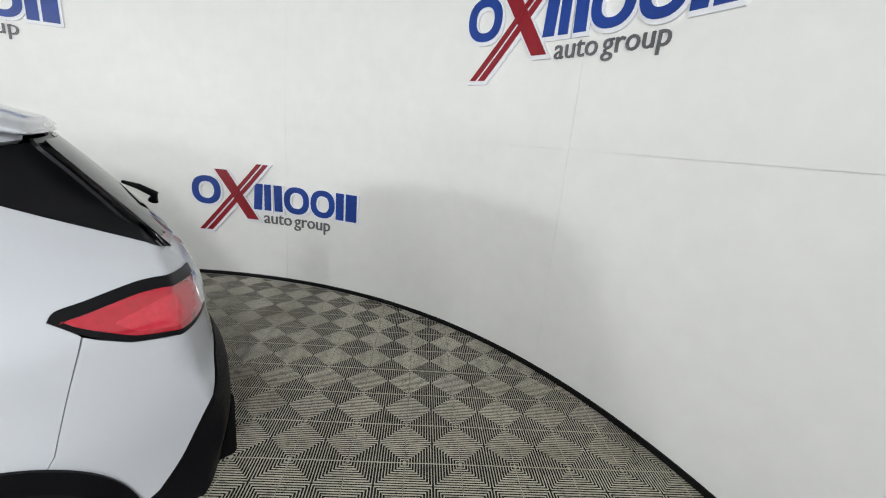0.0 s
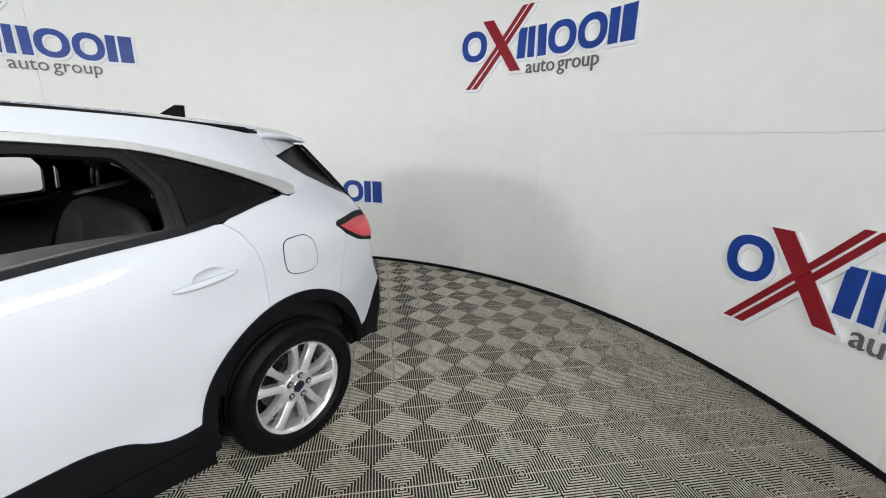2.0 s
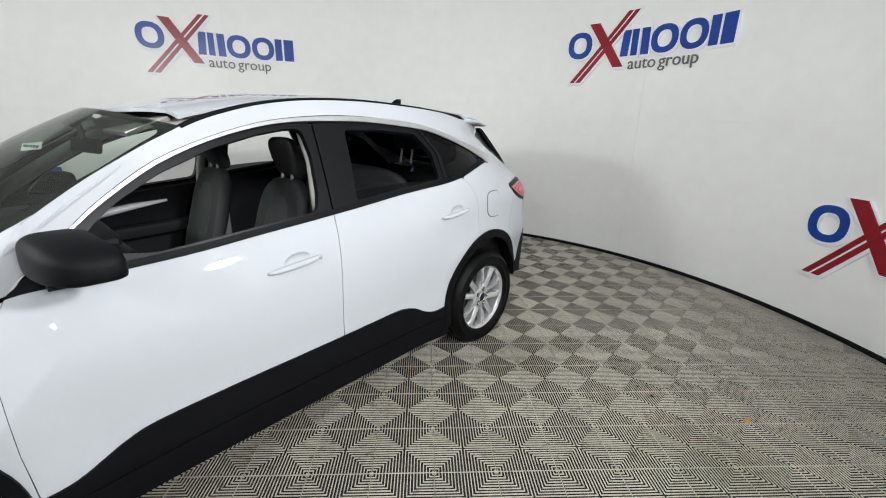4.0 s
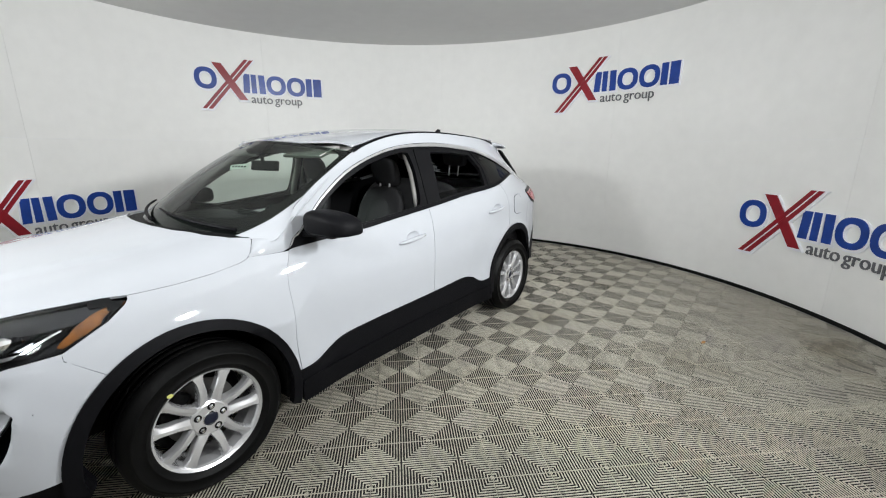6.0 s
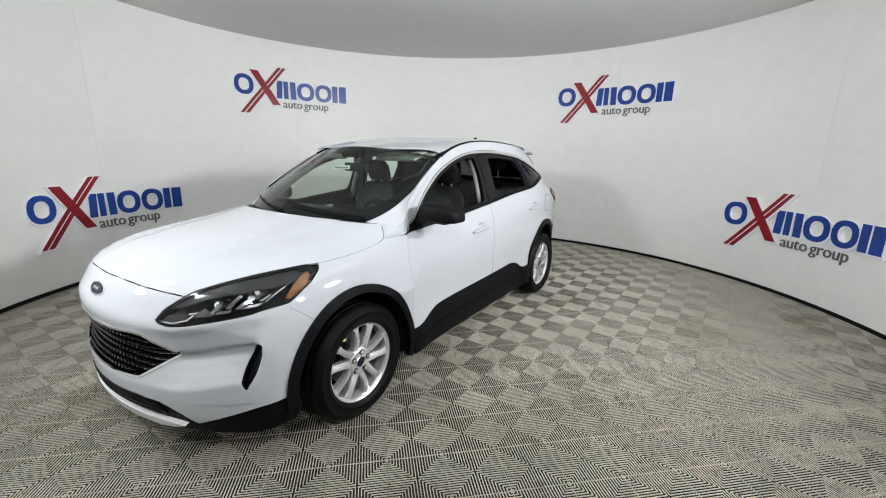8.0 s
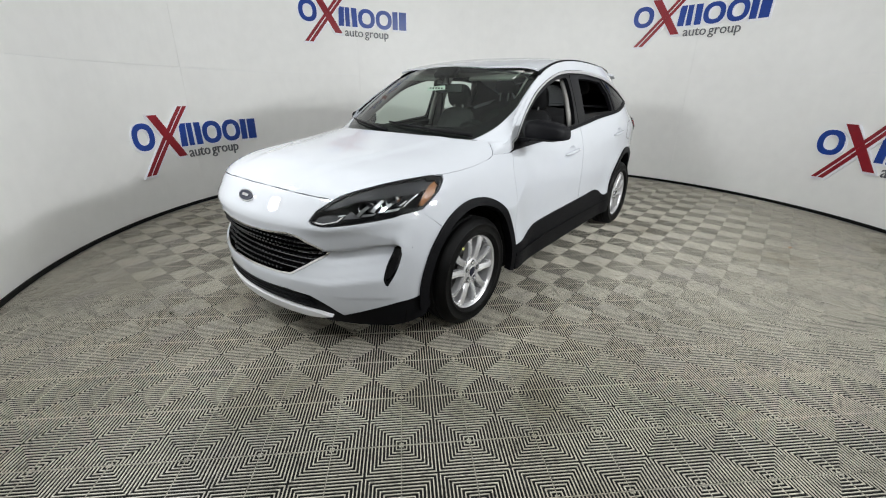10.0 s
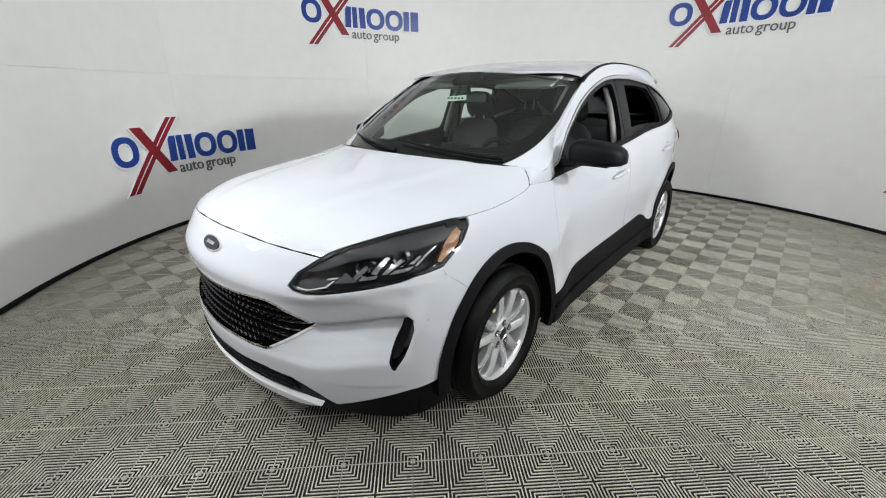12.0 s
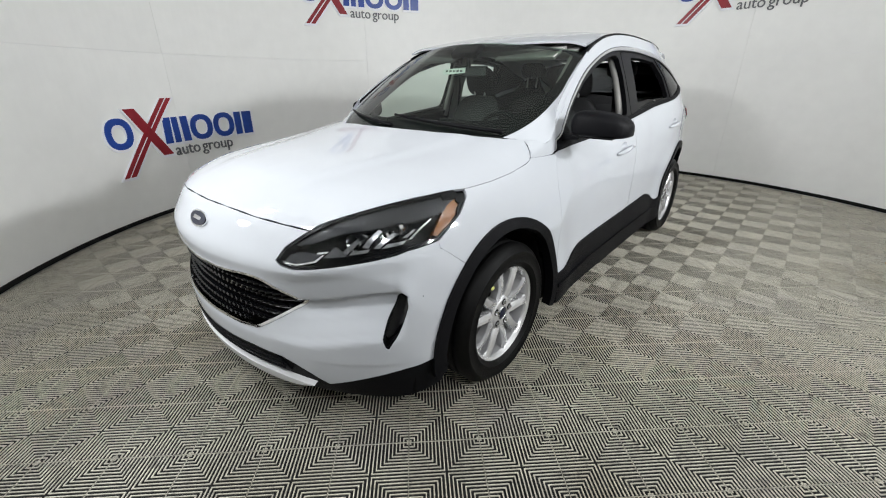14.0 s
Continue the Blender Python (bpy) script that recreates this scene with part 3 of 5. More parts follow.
SEAM_HOOD = [(1.50, 0.797), (1.39, 0.808), (1.25, 0.813), (1.12, 0.812), (1.075, 0.806), (1.05, 0.785), (1.025, 0.75), (1.01, 0.72)]
FRONT_SEAM = [(0.877, 1.008), (0.92, 0.93), (0.937, 0.845), (0.937, 0.566), (0.925, 0.40)]
REAR_SEAM = [(-1.09, 1.20), (-1.145, 1.157), (-1.195, 1.08), (-1.218, 1.0), (-1.226, 0.9), (-1.224, 0.80)]
FRONT_DOOR = FRONT_SEAM + [(0.90, 0.34), (-0.176, 0.34), (-0.181, 0.7), (-0.193, 0.95), (-0.204, belt(-0.204))] + below(steps(-0.15, 0.82, 14))
ARCH_R = arc(AR[0], AR[1], 0.44, 180 - 42, 10, 26)
REAR_DOOR = below(steps(-1.05, -0.26, 12)) + [(-0.2065, belt(-0.2065)), (-0.1955, 0.95), (-0.1835, 0.7), (-0.1785, 0.34), (-0.93, 0.34)] + [p for p in arc(AR[0], AR[1], 0.44, 5, 72.7, 14)] + REAR_SEAM[::-1]
APPLIQUE_LOW = [(-1.50, 1.436), (-1.575, 1.385), (-1.65, 1.338), (-1.75, 1.291), (-1.84, 1.250), (-1.93, 1.210)]
LAMP_TOP = [(-1.683, 1.092), (-1.70, 1.11), (-1.756, 1.116), (-1.82, 1.124), (-1.887, 1.129), (-1.97, 1.122), (-2.054, 1.104)]
LAMP_LOW = [(-2.084, 0.957), (-1.993, 0.956), (-1.921, 0.970), (-1.838, 0.990), (-1.771, 1.025), (-1.715, 1.064)]
DITCH = spline([(0.33, 1.482), (0.27, 1.508), (0.19, 1.535), (0.04, 1.573), (-0.13, 1.599), (-0.33, 1.613), (-0.57, 1.616), (-0.85, 1.604), (-1.15, 1.581), (-1.46, 1.546)], 3)
PILLAR = spline([(0.45, 1.423), (0.60, 1.339), (0.70, 1.276), (0.80, 1.207)], 3)
BODY_SIDE = (REAR_SEAM + [p for p in arc(AR[0], AR[1], 0.44, 73, 127, 14)] + [(-1.654, 0.763), (-1.70, 0.916), (-1.739, 1.042)] + [(-1.715, 1.066)] + LAMP_TOP
             + [(-2.04, 1.125), (-1.985, 1.178)] + APPLIQUE_LOW[::-1] + [(-1.463, 1.50)] + DITCH[::-1]
             + PILLAR + [p for p in OUTER if p[0] < 0.80]
             + [(-1.495, 1.286), (-1.478, 1.272), (-1.44, 1.266)] + below([-1.40, -1.3, -1.2, -1.13]))
FENDER = ([(0.880, 1.003), (0.92, 0.93), (0.937, 0.845), (0.937, 0.566), (0.925, 0.36)] + [p for p in arc(AF[0], AF[1], 0.425, 178, 51, 22)]
          + [(1.66, 0.70), (1.7675, 0.7915), (1.7675, 0.815), (1.685, 0.856), (1.626, 0.884), (1.562, 0.926), (1.549, 0.941), (1.549, hood(1.55, 0.789) - 0.001)] + [(u, hood(u, v)) for u, v in SEAM_HOOD[:5]] + [(1.075, 1.005), (1.0, 1.003), (0.93, 1.003)])

HANDLES = ((0.155, -0.095, 0.912, 0.936), (-0.868, -1.103, 0.992, 1.016))


def dish_outline(u0, u1, z0, z1):
    cu, cz = u0 * 0.45 + u1 * 0.55, z0 * 0.45 + z1 * 0.55 + 0.012
    return cu, cz, [(cu + 0.062 * math.cos(t), cz + 0.032 * math.sin(t) - 0.006 * math.cos(t)) for t in [2 * math.pi * k / 24 for k in range(24)]]


def S_dish(cu, cz):
    """The door's skin, hollowed behind a handle."""
    def surf(u, z):
        r = ((u - cu) / 0.062) ** 2 + ((z - cz + 0.006 * (u - cu) / 0.062) / 0.032) ** 2
        return Vector((u, side(u, z) - 0.024 * max(0.0, 1 - r) ** 0.7, z))
    return surf


for mir in MIRRORS:
    patch("body_side", grown(BODY_SIDE, -GAP), S_side, M_PAINT, car, 0.03, mirror=mir)
    patch("fender", grown(FENDER, -GAP), S_side, M_PAINT, car, 0.03, mirror=mir)
    fd = patch("front_door", grown(FRONT_DOOR, -GAP), S_side, M_PAINT, car, 0.035, mirror=mir, holes=[dish_outline(*HANDLES[0])[2]])
    rd = patch("rear_door", grown(REAR_DOOR, -GAP), S_side, M_PAINT, car, 0.035, mirror=mir, holes=[dish_outline(*HANDLES[1])[2]])
    # fuel door, on the left only
    if not mir:
        lid = [(-1.328, 1.065), (-1.345, 1.086), (-1.40, 1.092), (-1.455, 1.09), (-1.495, 1.06), (-1.513, 0.99), (-1.512, 0.945), (-1.49, 0.92), (-1.43, 0.918), (-1.375, 0.924), (-1.338, 0.945), (-1.326, 1.0)]
        patch("fuel_door_seam", rounded(grown(lid, 0.004), 0.02), S_side, M_DARK, car, 0.02, off=0.0012, rim=0.001)
        patch("fuel_door", rounded(lid, 0.02), S_side, M_PAINT, car, 0.02, off=0.0030, rim=0.003)
    # window surrounds
    # white strip added behind the door seam to lighten the dark gap
    patch("seam_backing", [(-0.165, 0.40), (-0.170, 0.7), (-0.182, 0.95), (-0.190, belt(-0.19) - 0.01), (-0.222, belt(-0.22) - 0.01), (-0.211, 0.95), (-0.199, 0.7), (-0.195, 0.40)], S_side, M_PAINT, car, 0.03, off=-0.0055, rim=0.0, mirror=mir)
    patch("window_seal", between(-0.05) + HOOK + between(1.04)[::-1], S_side, M_GLOSS, car, 0.02, off=0.001, rim=0.006, mirror=mir, label="black seal round the silver window strip")
    patch("window_trim", between(0.14, -0.02) + HOOK + between(0.86, 1.0)[::-1], S_side, M_SATIN, car, 0.02, off=0.006, rim=0.008, mirror=mir, label="satin silver strip over the side windows")
    inner_f = [p for p in INNER if p[0] > -0.2]
    f_open = rounded([(0.715, 1.098), (0.645, 1.178), (0.57, 1.241), (0.43, 1.326), (0.24, 1.405), (0.05, 1.456), (-0.09, 1.480), (-0.150, 1.474), (-0.168, 1.36), (-0.155, 1.20), (-0.135, belt(-0.13) + 0.03), (0.2, belt(0.2) + 0.030), (0.5, belt(0.5) + 0.028)], 0.03)
    patch("window_frame", inner_f + [(-0.206, 1.495), (-0.206, belt(-0.2) + 0.004)] + below(steps(-0.15, 0.80, 10), 0.004), S_side, M_GLOSS, fd, 0.02, off=-0.006, rim=0.03, holes=[f_open], mirror=mir, label="gloss black front window frame")
    inner_r = [p for p in INNER if -0.94 < p[0] < -0.225]
    r_open = rounded([(-0.352, belt(-0.35) + 0.03), (-0.366, 1.30), (-0.376, 1.474), (-0.60, 1.474), (-0.83, 1.455), (-0.905, 1.35), (-0.905, belt(-0.9) + 0.03), (-0.6, belt(-0.6) + 0.03)], 0.022)
    patch("window_frame", [(-0.214, belt(-0.21) + 0.004), (-0.214, 1.498)] + inner_r + [(-0.952, 1.346), (-0.950, belt(-0.95) + 0.004)] + below(steps(-0.9, -0.26, 8), 0.004), S_side, M_GLOSS, rd, 0.02, off=-0.006, rim=0.03, holes=[r_open], mirror=mir, label="gloss black rear window frame")
    patch("lowered_pane", [(-0.34, belt(-0.34)), (-0.345, 1.19), (-0.60, 1.205), (-0.92, 1.212), (-0.92, belt(-0.92))], S_side, M_PANE, rd, 0.04, off=-0.024, rim=0.003, mirror=mir, label="lowered dark window pane")
    patch("division_bar", [(-0.855, 1.478), (-0.878, 1.474), (-0.962, 1.352), (-0.966, belt(-0.966)), (-0.936, belt(-0.936)), (-0.936, 1.35)], S_side, M_GLOSS, rd, 0.02, off=0.0, rim=0.01, mirror=mir)
    quarter = [(-0.882, 1.466), (-0.968, 1.35), (-0.972, belt(-0.972) + 0.012)] + below(steps(-1.03, -1.30, 6), 0.012) + [p for p in INNER if p[0] < -0.89][::-1]
    patch("quarter_window", quarter, S_side, M_PRIVACY, car, 0.025, off=-0.004, rim=0.004, mirror=mir, label="dark fixed quarter window pane")
    patch("quarter_backing", quarter, S_side, M_CABIN, car, 0.04, off=-0.05, rim=0, mirror=mir)
    patch("belt_moulding", below(steps(0.872, -1.40, 40), -0.004) + below(steps(-1.31, 0.84, 40), 0.022), S_side, M_PLASTIC, car, 0.03, off=0.005, rim=0.012, mirror=mir, label="black strip under the side windows")
    # cladding
    CLAD = spline([(0.935, 0.40), (0.84, 0.412), (0.76, 0.44), (0.70, 0.463), (0.606, 0.484), (0.337, 0.496), (-0.06, 0.505), (-0.35, 0.514), (-0.50, 0.520), (-0.58, 0.515), (-0.66, 0.492), (-0.73, 0.452), (-0.80, 0.432), (-0.90, 0.44)], 3)
    patch("sill_cladding", CLAD + [(-0.915, 0.25), (-0.5, 0.245), (0.5, 0.235), (0.93, 0.225)], S_side, M_PLASTIC, car, 0.03, off=0.010, rim=0.03, mirror=mir, label="black textured plastic sill")
    patch("sill_ridge", [(0.93, 0.345), (0.5, 0.36), (0.0, 0.37), (-0.85, 0.372), (-0.85, 0.352), (0.0, 0.35), (0.5, 0.34), (0.93, 0.325)], S_side, M_PLASTIC, car, 0.04, off=0.018, rim=0.01, mirror=mir)
    f_out, f_in = arc(AF[0], AF[1], 0.455, 196, -8, 44), arc(AF[0] - 0.006, AF[1], 0.408, -8, 196, 44)
    patch("front_arch_flare", f_out + f_in, S_side, M_PLASTIC, car, 0.03, off=0.012, rim=0.05, mirror=mir, label="black plastic wheel arch flare")
    r_out, r_in = arc(AR[0], AR[1], 0.475, 172, -8, 44), arc(AR[0], AR[1], 0.420, -8, 172, 44)
    patch("rear_arch_flare", r_out + r_in, S_side, M_PLASTIC, car, 0.03, off=0.012, rim=0.05, mirror=mir, label="black plastic wheel arch flare")
    s = -1 if mir else 1
    # wheel wells
    for name, (cx, cz), r in (("front_wheel_well", AF, 0.42), ("rear_wheel_well", AR, 0.43)):
        rings = []
        for v, k in ((0.42, 0.02), (0.42, 1.0), (0.86, 1.0)):
            rings.append([Vector((cx + r * k * math.cos(radians(a)), s * v, cz + r * k * math.sin(radians(a)))) for a in range(-4, 183, 10)])
        part(name, loft(rings, closed=False), M_DARK, car, smooth=False)
    bm = bmesh.new()
    box(bm, (-1.815, s * 0.62, 0.43), (0.10, 0.36, 0.14), (0, 0, 0), 0.02)
    part("arch_liner", bm, M_DARK, car)
    bm = bmesh.new()
    box(bm, (0.945, s * 0.64, 0.36), (0.07, 0.46, 0.26), (0, 0, 0), 0.02)
    part("arch_liner", bm, M_DARK, car)
    bm = bmesh.new()
    box(bm, (1.86, s * 0.60, 0.33), (0.10, 0.50, 0.22), (0, 0, 0), 0.02)
    part("arch_liner", bm, M_DARK, car)
    # mud flap behind the rear-door sill
    bm = bmesh.new()
    box(bm, (-0.925, s * 0.82, 0.27), (0.016, 0.15, 0.14), bevel=0.004)
    part("mud_flap", bm, M_PLASTIC, car)
    # door handles
    for door, (u0, u1, z0, z1) in zip((fd, rd), HANDLES):
        n = 12
        rings = []
        for i in range(n + 1):
            f = i / n
            u, z = u0 + (u1 - u0) * f, z0 + (z1 - z0) * f
            lift = 0.010 + 0.024 * math.sin(math.pi * f) ** 0.5
            half = 0.006 + 0.008 * math.sin(math.pi * f) ** 0.6
            v = side(u, z)
            rings.append([Vector((u, s * (v + lift * 0.55 + lift * 0.5 * math.cos(a)), z + half * math.sin(a))) for a in [2 * math.pi * k / 10 for k in range(10)]])
        part("handle", loft(rings), M_PAINT, door, "body-coloured pull handle", smooth=True)
        cu, cz, cup = dish_outline(u0, u1, z0, z1)
        patch("handle_cup", cup, S_dish(cu, cz), M_PAINT, door, 0.012, rim=0.0, mirror=mir)
        if door is fd:
            part("lock_barrel", shell(u1 + 0.02, s * (side(u1, z1) + 0.026), z1 - 0.001, 0.006, 0.004, 0.006, 2.0, 10, 6), M_CHROME, door, smooth=True)
    # door mirrors
    sail = [(0.868, 1.018), (0.80, 1.08), (0.735, 1.138), (0.70, 1.10), (0.70, belt(0.7) + 0.012)]
    mirror_ob = patch("door_mirror", sail, S_side, M_PLASTIC, car, 0.02, off=0.004, rim=0.02, mirror=mir, label="black door mirror")

    def mirror_bend(p):
        k = (p.y - 0.985) / 0.13
        p = Vector((p.x - 0.02 * k * k - 0.03 * k, p.y, p.z - 0.018 * k - 0.012 * k * k))
        if p.z < 1.10:
            p.z = 1.10 + (p.z - 1.10) * (0.55 - 0.15 * k)
        return Vector((p.x, p.y * s, p.z))
    if mir:     # folded back along the door
        part("mirror_housing", shell(0.60, 0.925, 1.128, 0.125, 0.055, 0.064, 3.4, 28, 16, lambda p: Vector((p.x, -p.y, p.z))), M_PLASTIC, mirror_ob, smooth=True)
    else:
        part("mirror_housing", shell(0.735, 0.985, 1.132, 0.085, 0.132, 0.066, 3.6, 32, 18, mirror_bend), M_PLASTIC, mirror_ob, smooth=True)
        bm = bmesh.new()
        box(bm, (0.745, s * 0.965, 1.080), (0.095, 0.20, 0.007), (0, 0, 0), 0.003)
        part("mirror_seam", bm, M_GLOSS, mirror_ob)
        bm = bmesh.new()
        box(bm, (0.758, s * 0.855, 1.075), (0.06, 0.09, 0.03), (s * 8, 0, 0), 0.01)
        part("mirror_arm", bm, M_PLASTIC, mirror_ob)
        bm = bmesh.new()
        box(bm, (0.663, s * 0.975, 1.125), (0.006, 0.17, 0.075), (0, 0, 0), 0.002)
        part("mirror_glass", bm, M_CHROME, mirror_ob)
    # tail lamps
    lamp_poly = spline(LAMP_TOP, 6) + spline(LAMP_LOW, 6)
    tl = patch("tail_light", lamp_poly, S_side, M_GLOSS, car, 0.02, off=0.004, rim=0.03, mirror=mir, label="red tail light with a black border")
    red = grown(spline(LAMP_TOP, 3) + spline(LAMP_LOW, 3), -0.018)
    red = [(max(u, -2.06) , z - 0.010 * smooth(1.02, 1.09, z)) for u, z in red]
    patch("red_lens", red, S_side, M_REDLENS, tl, 0.02, off=0.008, rim=0.004, mirror=mir)
    patch("inner_reflector", rounded([(-1.80, 1.052), (-1.93, 1.078), (-2.02, 1.080), (-2.03, 1.00), (-1.95, 0.995), (-1.85, 1.015)], 0.012), S_side, M_REDGLOW, tl, 0.02, off=0.0095, rim=0.001, mirror=mir, label="brighter red inner reflector")
    patch("bright_bar", [(-1.77, 1.068), (-1.95, 1.094), (-1.95, 1.088), (-1.77, 1.060)], S_side, M_REDLENS, tl, 0.02, off=0.0115, rim=0.002, mirror=mir)
    patch("reverse_lens", [(-2.040, 1.088), (-2.060, 1.078), (-2.074, 0.985), (-2.050, 0.983)], S_side, M_FACET, tl, 0.02, off=0.010, rim=0.004, mirror=mir, label="clear white end of the tail light")
    # rear side glass beside the back window
    patch("side_applique", APPLIQUE_LOW + [(-1.985, 1.176), (-1.90, 1.29), (-1.80, 1.40), (-1.735, 1.478), (-1.60, 1.459)], S_side, M_GLOSS, car, 0.02, off=-0.002, rim=0.02, mirror=mir, label="gloss black corner panel beside the back window")
    patch("spoiler_end", [(-1.465, 1.536), (-1.467, 1.50), (-1.502, 1.440), (-1.60, 1.464), (-1.715, 1.484), (-1.72, 1.50), (-1.66, 1.522), (-1.56, 1.532)], S_side, M_PAINT, car, 0.02, off=0.001, rim=0.02, mirror=mir)
    # black strip in the roof joint, with the thicker rail end
    path, rad = [], []
    for u, z in DITCH:
        path.append(Vector((u, s * (side(u, z) - 0.004), z - 0.003)))
        rad.append(0.008 + 0.002 * smooth(-0.25, 0.25, u) + 0.010 * smooth(-1.2, -1.34, u) * smooth(-1.47, -1.40, u))
    part("roof_joint_strip", tube(path, rad, 8), M_PLASTIC, car, smooth=True)

# roof, spoiler
edge = [(u, side(u, z) - 0.008) for u, z in DITCH]
ROOF_F = [(0.5 - 0.40 * v * v - 0.012, v) for v in steps(0.6, -0.6, 20)]
patch("roof", edge[::-1] + ROOF_F[:] + [(u, -v) for u, v in edge], S_roof, M_PAINT, car, 0.05, out=Vector((0, 0, 1)))
SPOIL_W = curve([(-1.84, 0.545), (-1.70, 0.575), (-1.60, 0.592), (-1.45, 0.603)])
rows = []
for k in steps(0, 1, 14):       # thick and rounded, thinner towards its lip
    half, ring = 0.042 - 0.020 * k, []
    for j in range(56):
        a = 2 * math.pi * j / 56
        c, d = math.cos(a), math.sin(a)
        w = math.copysign(abs(c) ** 0.62, c)
        u = -1.452 - k * (0.372 - 0.105 * abs(w) ** 2.6)
        reach = SPOIL_W(u) * w
        top = roof(u, min(0.56, abs(reach))) + 0.004 - 0.020 * smooth(0.5, 1.0, k)
        ring.append(Vector((u, reach, top - half * (1.0 if k < 1 else 1.1) + half * (0.35 if k == 1 else 1.0) * math.copysign(abs(d) ** 0.75, d))))
    rows.append(ring)
part("spoiler", loft(rows), M_PAINT, car, "white roof spoiler over the back window", smooth=True)
fin = []
for k in steps(0, 1, 6):
    z = 1.605 + 0.078 * k
    n0, n1, w = -1.235 - 0.105 * k ** 1.3, -1.385 - 0.004 * k, 0.024 * (1 - 0.72 * k)
    fin.append([Vector((n0, 0, z)), Vector((n0 * 0.6 + n1 * 0.4, w, z)), Vector((n1 + 0.01, w * 0.8, z)), Vector((n1, 0, z)), Vector((n1 + 0.01, -w * 0.8, z)), Vector((n0 * 0.6 + n1 * 0.4, -w, z))])
bm = loft(fin)
part("roof_antenna_fin", bm, M_PLASTIC, car, "black shark-fin roof antenna", smooth=True)

# tailgate and rear bumper
BW = [(-0.565, 1.20), (-0.575, 1.24), (-0.50, 1.485), (0.50, 1.485), (0.575, 1.24), (0.565, 1.20), (0.3, 1.175), (-0.3, 1.175)]
bw = patch("back_window", rounded(BW, 0.03), S_rear, M_PRIVACY, car, 0.05, off=0.004, rim=0.012, out=Vector((-1, 0, 0.3)), label="dark sloping back window pane")
patch("back_window_border", rounded(grown(BW, 0.012), 0.03), S_rear, M_GLOSS, car, 0.05, off=-0.012, rim=0.01, holes=[rounded(grown(BW, -0.03), 0.03)], out=Vector((-1, 0, 0.3)))
GATE = [(-0.58, 1.165), (-0.55, 1.10), (-0.62, 0.95), (-0.60, 0.82), (0.60, 0.82), (0.62, 0.95), (0.55, 1.10), (0.58, 1.165)]
patch("tailgate", rounded(GATE, 0.03), S_rear, M_PAINT, car, 0.04, out=Vector((-1, 0, 0)), label="white tailgate below the back window")
patch("tailgate_pillar", [(-0.62, 1.14), (-0.60, 1.20), (0.60, 1.20), (0.62, 1.14)], S_rear, M_PAINT, car, 0.05, off=-0.003, out=Vector((-1, 0, 0)))
RB = [(0.55, 0.945), (0.70, 0.953), (ra(-1.921, 0.970), 0.966), (ra(-1.838, 0.99), 0.986), (ra(-1.771, 1.022), 1.02), (ra(-1.741, 1.04), 1.038)] + [(ra(u, z), z) for u, z in list(zip(steps(-1.741, -1.702, 6), steps(1.036, 0.916, 6))) + list(zip(steps(-1.702, -1.656, 6), steps(0.916, 0.763, 6)))[1:]]
RB += [(ra(u, z), z) for u, z in arc(AR[0], AR[1], 0.45, 127, 165, 8)] + [(ra(-1.80, 0.468), 0.468)] + spline([(ra(-1.862, 0.484), 0.484), (ra(-1.935, 0.54), 0.54), (ra(-1.985, 0.61), 0.61), (0.74, 0.70), (0.62, 0.775), (0.45, 0.80)], 4)
patch("rear_bumper", RB + [(-a, z) for a, z in RB[::-1]], S_rear, M_PAINT, car, 0.04, out=Vector((-1, 0, 0)), label="white upper part of the rear bumper")
RC = [(0.0, 0.795), (0.45, 0.795)] + spline([(0.62, 0.77), (0.74, 0.695), (ra(-1.985, 0.604), 0.604), (ra(-1.935, 0.534), 0.534), (ra(-1.862, 0.478), 0.478), (ra(-1.80, 0.462), 0.462)], 4) + [(ra(-1.78, 0.40), 0.40), (ra(-1.90, 0.385), 0.385), (0.70, 0.33), (0.5, 0.30)]
patch("rear_cladding", RC + [(-a, z) for a, z in RC[::-1][:-1]], S_rear, M_PLASTIC, car, 0.04, off=0.004, rim=0.04, out=Vector((-1, 0, 0)), label="black plastic lower rear bumper")
for s in (1, -1):
    rows = []
    for z, u, a in ((1.178, -1.985, 0.57), (1.29, -1.90, 0.565), (1.40, -1.80, 0.53), (1.478, -1.735, 0.50)):
        p, q = S_side(u, z) - Vector((0, 0.003, 0)), S_rear(a, z) - Vector((0.006, 0, 0))
        c = Vector(((p.x + q.x) / 2 - 0.015, (p.y + q.y) / 2 + 0.012, z))
        rows.append([Vector((w.x, s * w.y, w.z)) for w in (p, c, q)])
    part("corner_glass", loft(rows, closed=False, caps=False), M_PIANO, car, smooth=True)
part("rear_wiper", tube([Vector((-2.105, 0.0, 1.225)), Vector((-2.11, 0.015, 1.255)), Vector((-2.055, 0.02, 1.29)), Vector((-2.0, 0.02, 1.312))], [0.02, 0.016, 0.012, 0.006], 8), M_PLASTIC, car, smooth=True)

# ---- nose ----
HOOD_L = [(2.1915, 0.0), (2.1855, 0.148), (2.1625, 0.324), (2.1285, 0.457), (2.0915, 0.5585), (2.009, 0.620), (1.926, 0.670), (1.833, 0.711), (1.727, 0.747), (1.63, 0.769), (1.55, 0.789), (1.50, 0.797), (1.39, 0.808), (1.25, 0.813), (1.12, 0.812), (1.075, 0.806), (1.05, 0.785), (1.025, 0.75), (1.01, 0.72), (1.085, 0.66), (1.155, 0.54), (1.22, 0.35), (1.25, 0.15), (1.255, 0.0)]
